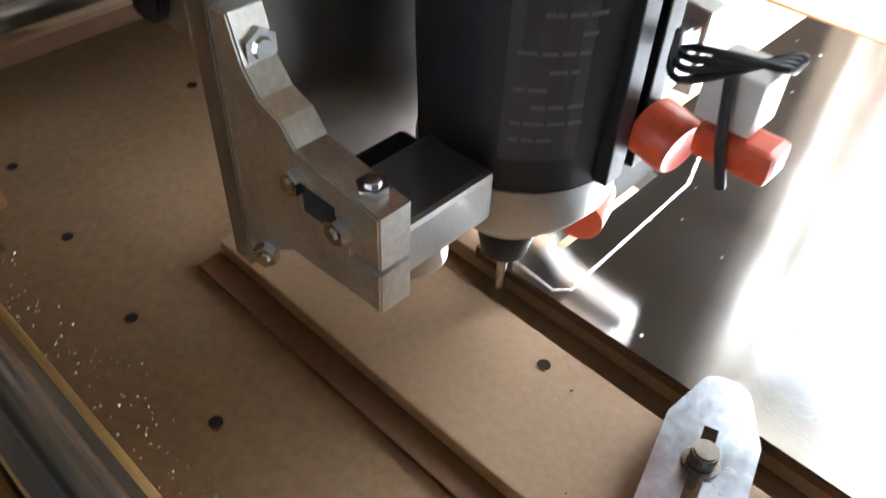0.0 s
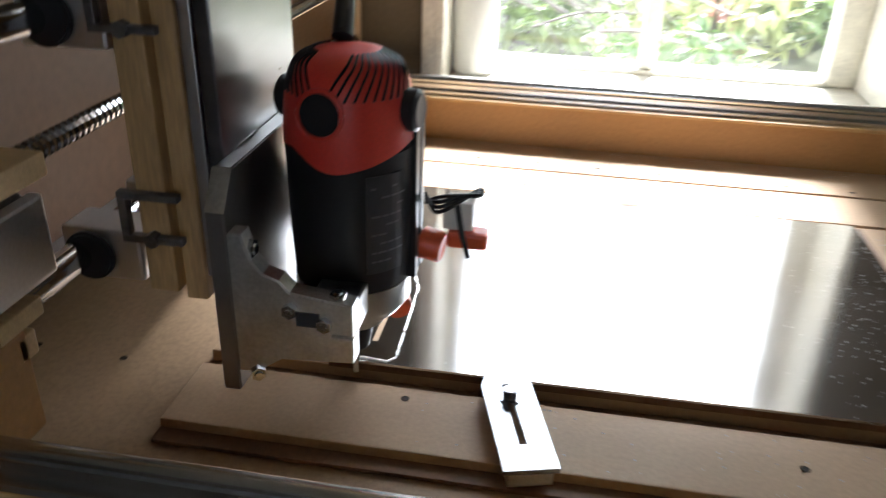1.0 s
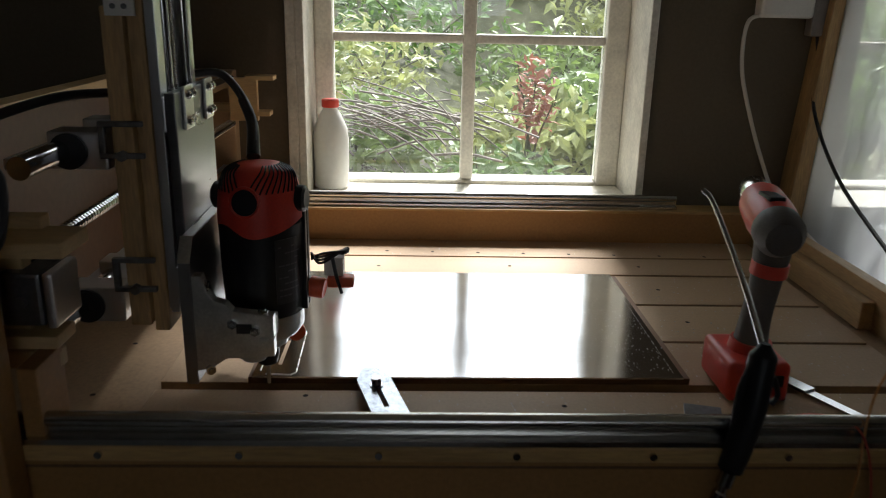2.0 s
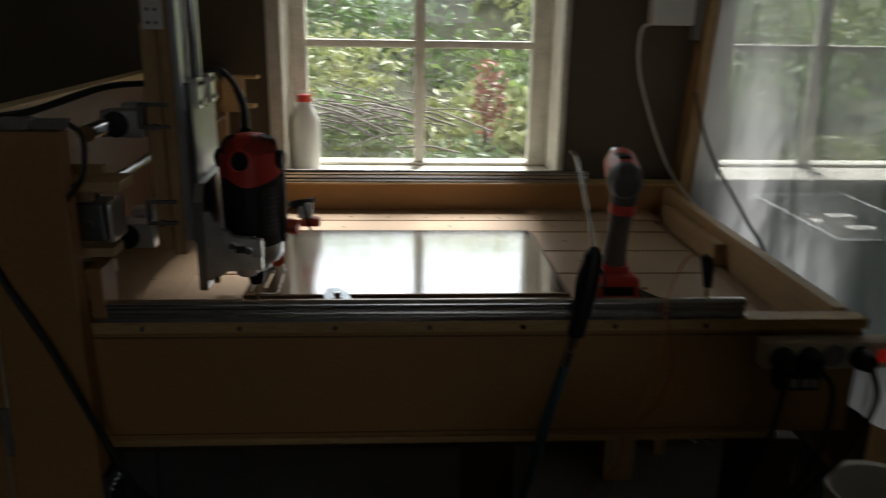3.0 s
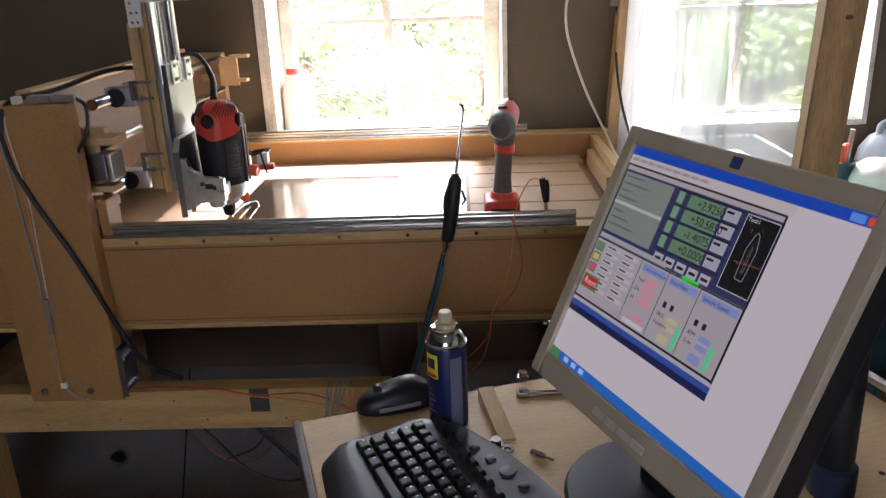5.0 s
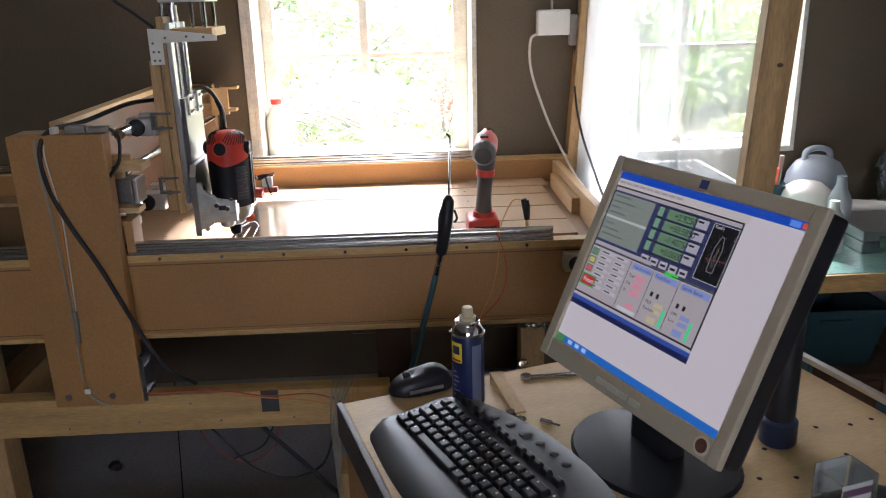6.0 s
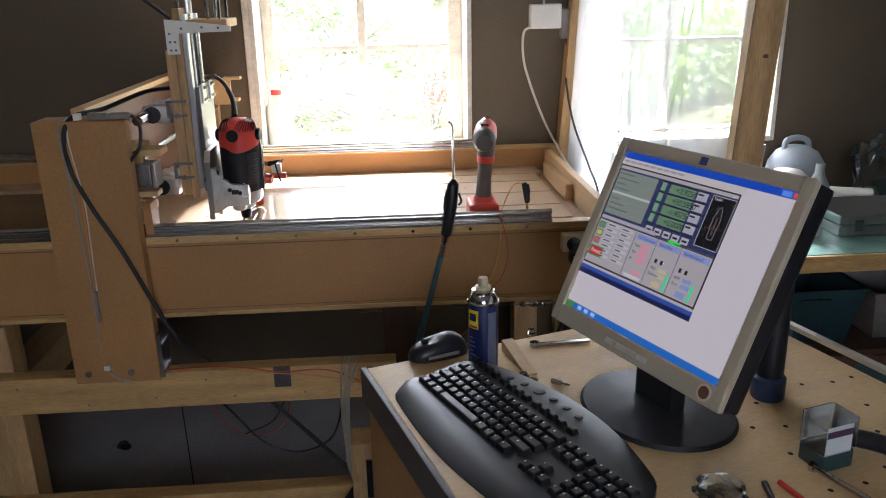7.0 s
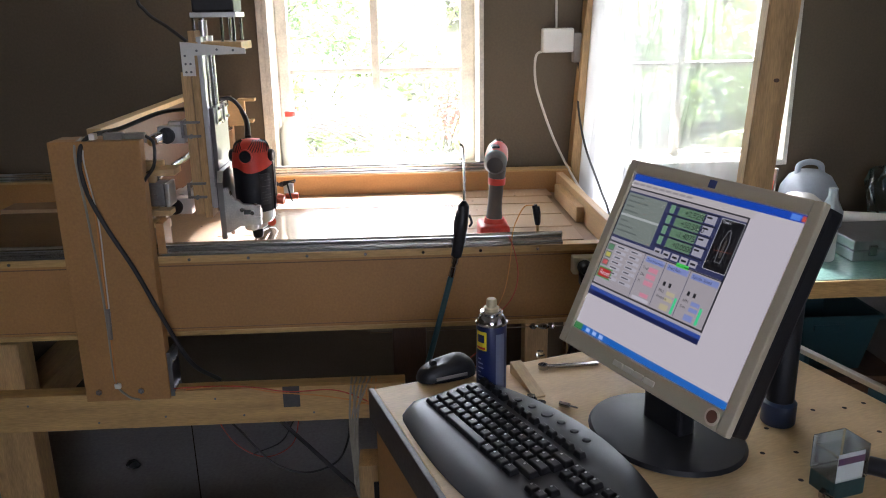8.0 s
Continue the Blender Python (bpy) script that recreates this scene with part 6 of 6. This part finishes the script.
# spray can
CREAM_NOZZLE = mat("cream_nozzle", (0.5, 0.42, 0.25), 0.45, var=0.08, scale=30)
sp = thing("spray_can", "blue and yellow lubricant spray can with cream nozzle", "spray can", m=Matrix.Translation((0.591, -0.914, 0.80)))
BLUE_TIN = mat("blue_tin", (0.008, 0.015, 0.07), 0.34, var=0.08, scale=20, fine=200, bump=0.01)
part("can_body", lathe([(0.024, 0.0), (0.0262, 0.002), (0.0262, 0.118), (0.0255, 0.12)], 36), BLUE_TIN, sp, "dark blue printed tin", True)
part("can_rim", lathe([(0.0262, 0.1195), (0.0277, 0.121), (0.0277, 0.1235), (0.0255, 0.125), (0.0245, 0.130), (0.0205, 0.1355), (0.018, 0.1375), (0.018, 0.139), (0.0195, 0.1405), (0.0195, 0.1425), (0.015, 0.144)], 36), STEEL, sp, "bright rim and shoulder", True)
part("nozzle", lathe([(0.0135, 0.1435), (0.0135, 0.149), (0.0092, 0.151), (0.0088, 0.162), (0.0075, 0.1645)], 24), CREAM_NOZZLE, sp, "cream spray nozzle", True)


def wrap(a0, a1, z0, z1, r):
    b = bmesh.new()
    st = [radians(a0 + (a1 - a0) * k / 8) for k in range(9)]
    for p, q in zip(st, st[1:]):
        b.faces.new([b.verts.new(c) for c in ((r * math.cos(p), r * math.sin(p), z0), (r * math.cos(q), r * math.sin(q), z0), (r * math.cos(q), r * math.sin(q), z1), (r * math.cos(p), r * math.sin(p), z1))])
    return b


lab = part("yellow_panel", wrap(195, 245, 0.078, 0.112, 0.0265), plain_mat("yellow_print", (0.75, 0.6, 0.02), 0.35), sp, "yellow label panel")
part("mark", wrap(205, 236, 0.092, 0.106, 0.0267), BLUE_TIN, lab)
part("mark", wrap(200, 240, 0.08, 0.084, 0.0267), plain_mat("red_print", (0.5, 0.03, 0.02), 0.35), lab)
part("text_panel", wrap(280, 318, 0.006, 0.108, 0.0265), plain_mat("grey_print", (0.13, 0.15, 0.22), 0.35), sp, "pale printed panel")
fine = bmesh.new()
for k in range(6):
    join(fine, wrap(205, 228 + 8 * math.sin(k * 2.3), 0.02 + 0.008 * k, 0.0225 + 0.008 * k, 0.0265))
part("fine_print", fine, plain_mat("pale_print_lines", (0.2, 0.22, 0.3), 0.4), sp)

# small things on the desk
wd = thing("wooden_wedge", "thin wooden wedge lying on the desk", "wedge", m=pose(0.642, -0.859, 0.80, 0, 0, -76))
part("wedge", prism([(0, 0), (0.108, 0), (0.108, 0.003), (0, 0.022)], -0.011, 0.011, Matrix(((1, 0, 0, 0), (0, 0, -1, 0), (0, 1, 0, 0), (0, 0, 0, 1))), 0.0006), PLY, wd)
sp2 = thing("spanner", "small bright steel spanner beside the monitor", "spanner", m=pose(0.699, -0.849, 0.80, 0, 0, 3))
part("shank", bx(0.0, 0.1, -0.005, 0.005, 0.001, 0.006, 0.0015), STEEL, sp2)
part("ring", lathe([(0.0055, 0.0), (0.0095, 0.0), (0.0095, 0.008), (0.0055, 0.008), (0.0054, 0.0002)], 18, m=Matrix.Translation((-0.004, 0, 0))), STEEL, sp2, "", True)
for x, y, r in ((0.699, -0.794, 0.008), (0.652, -0.972, 0.009)):
    nu = thing("hex_nut", "bright steel nut on the desk", "nut", "loose nuts", m=Matrix.Translation((x, y, 0.8)))
    b = bmesh.new()
    cy((0, 0, 0), (0, 0, 0.003), r * 1.15, None, 18, 0, b)
    cy((0, 0, 0.003), (0, 0, 0.010), r * 0.85, None, 6, 0, b)
    part("nut", b, STEEL, nu)
wa = thing("washer", "steel washer lying on the desk", "washer", m=Matrix.Translation((0.666, -0.983, 0.8)))
part("washer_ring", lathe([(0.0045, 0), (0.0095, 0), (0.0095, 0.002), (0.0045, 0.002), (0.0044, 0.0001)], 20), STEEL, wa)
bt_ = thing("router_bit", "small milling cutter lying on the desk", "cutter", m=pose(0.706, -1.002, 0.8, 0, 0, -35))
part("shank", cy((-0.012, 0, 0.0045), (0.006, 0, 0.0045), 0.0045, None, 14), STEEL, bt_, "", True)
part("tip", cy((0.006, 0, 0.0045), (0.02, 0, 0.0045), 0.0018, None, 8), STEEL, bt_)
torch = thing("torch", "black torch standing on its blue cap behind the monitor", "torch", m=Matrix.Translation((1.029, -1.077, 0.8)))
part("cap", lathe([(0.024, 0), (0.026, 0.003), (0.026, 0.036), (0.022, 0.04)], 24), mat("navy_plastic", (0.015, 0.03, 0.07), 0.45, var=0.1), torch, "dark blue cap", True)
part("barrel", lathe([(0.021, 0.038), (0.02, 0.20), (0.018, 0.205)], 24), BLACK, torch, "", True)
dbox = thing("drill_bit_box", "clear plastic box with printed card and dark base", "box", m=pose(1.022, -1.262, 0.8, 0, 0, 15))
part("base", bx(-0.026, 0.026, -0.022, 0.022, 0, 0.025, 0.002), mat("dark_green_plastic", (0.02, 0.05, 0.05), 0.4), dbox, "dark green base")
part("cover", bx(-0.027, 0.027, -0.023, 0.023, 0.026, 0.076, 0.002), CLEAR, dbox, "clear lid")
part("card", bx(-0.022, 0.022, -0.0195, -0.0185, 0.012, 0.066, 0), WHITE, dbox)
part("card_band", bx(-0.022, 0.022, -0.0199, -0.0196, 0.05, 0.06, 0), plain_mat("purple_band", (0.1, 0.03, 0.08), 0.5), dbox)
lbt = thing("long_bolt", "long steel bolt lying on the desk", "bolt", m=pose(0.994, -1.287, 0.8, 0, 0, -65))
b = cy((0, 0, 0.008), (0.1, 0, 0.005), 0.004, None, 12)
hexa((0, 0, 0.008), (-1, 0, 0), 0.008, 0.006, b)
part("bolt", b, STEEL, lbt)
for nm, lb_, x, y, a, mt in (("pencil", "red pencil lying on the desk", 0.935, -1.307, -75, RED), ("pen", "black pen lying on the desk", 0.915, -1.307, -100, BLACK)):
    pn = thing(nm, lb_, nm, m=pose(x, y, 0.8, 0, 0, a))
    part("barrel", cy((0, 0, 0.004), (0.14, 0, 0.004), 0.004, None, 8), mt, pn)
pb2 = thing("plastic_packet", "crumpled clear packet with small parts", "packet", m=pose(0.854, -1.317, 0.803))
b = bmesh.new()
bmesh.ops.create_icosphere(b, subdivisions=3, radius=0.035)
for v in b.verts:
    v.co *= 1 + 0.4 * noise.noise(v.co * 50)
    v.co.z = max(-0.002, v.co.z * 0.35)
part("film", b, CLEAR, pb2)
hd = thing("screwdriver", "black-handled hand tool lying on the desk", "hand tool")
part("grip", tube([(1.06, -1.22, 0.815), (1.11, -1.26, 0.818), (1.2, -1.36, 0.815)], 0.013, 12), BLACK, hd, "", True)
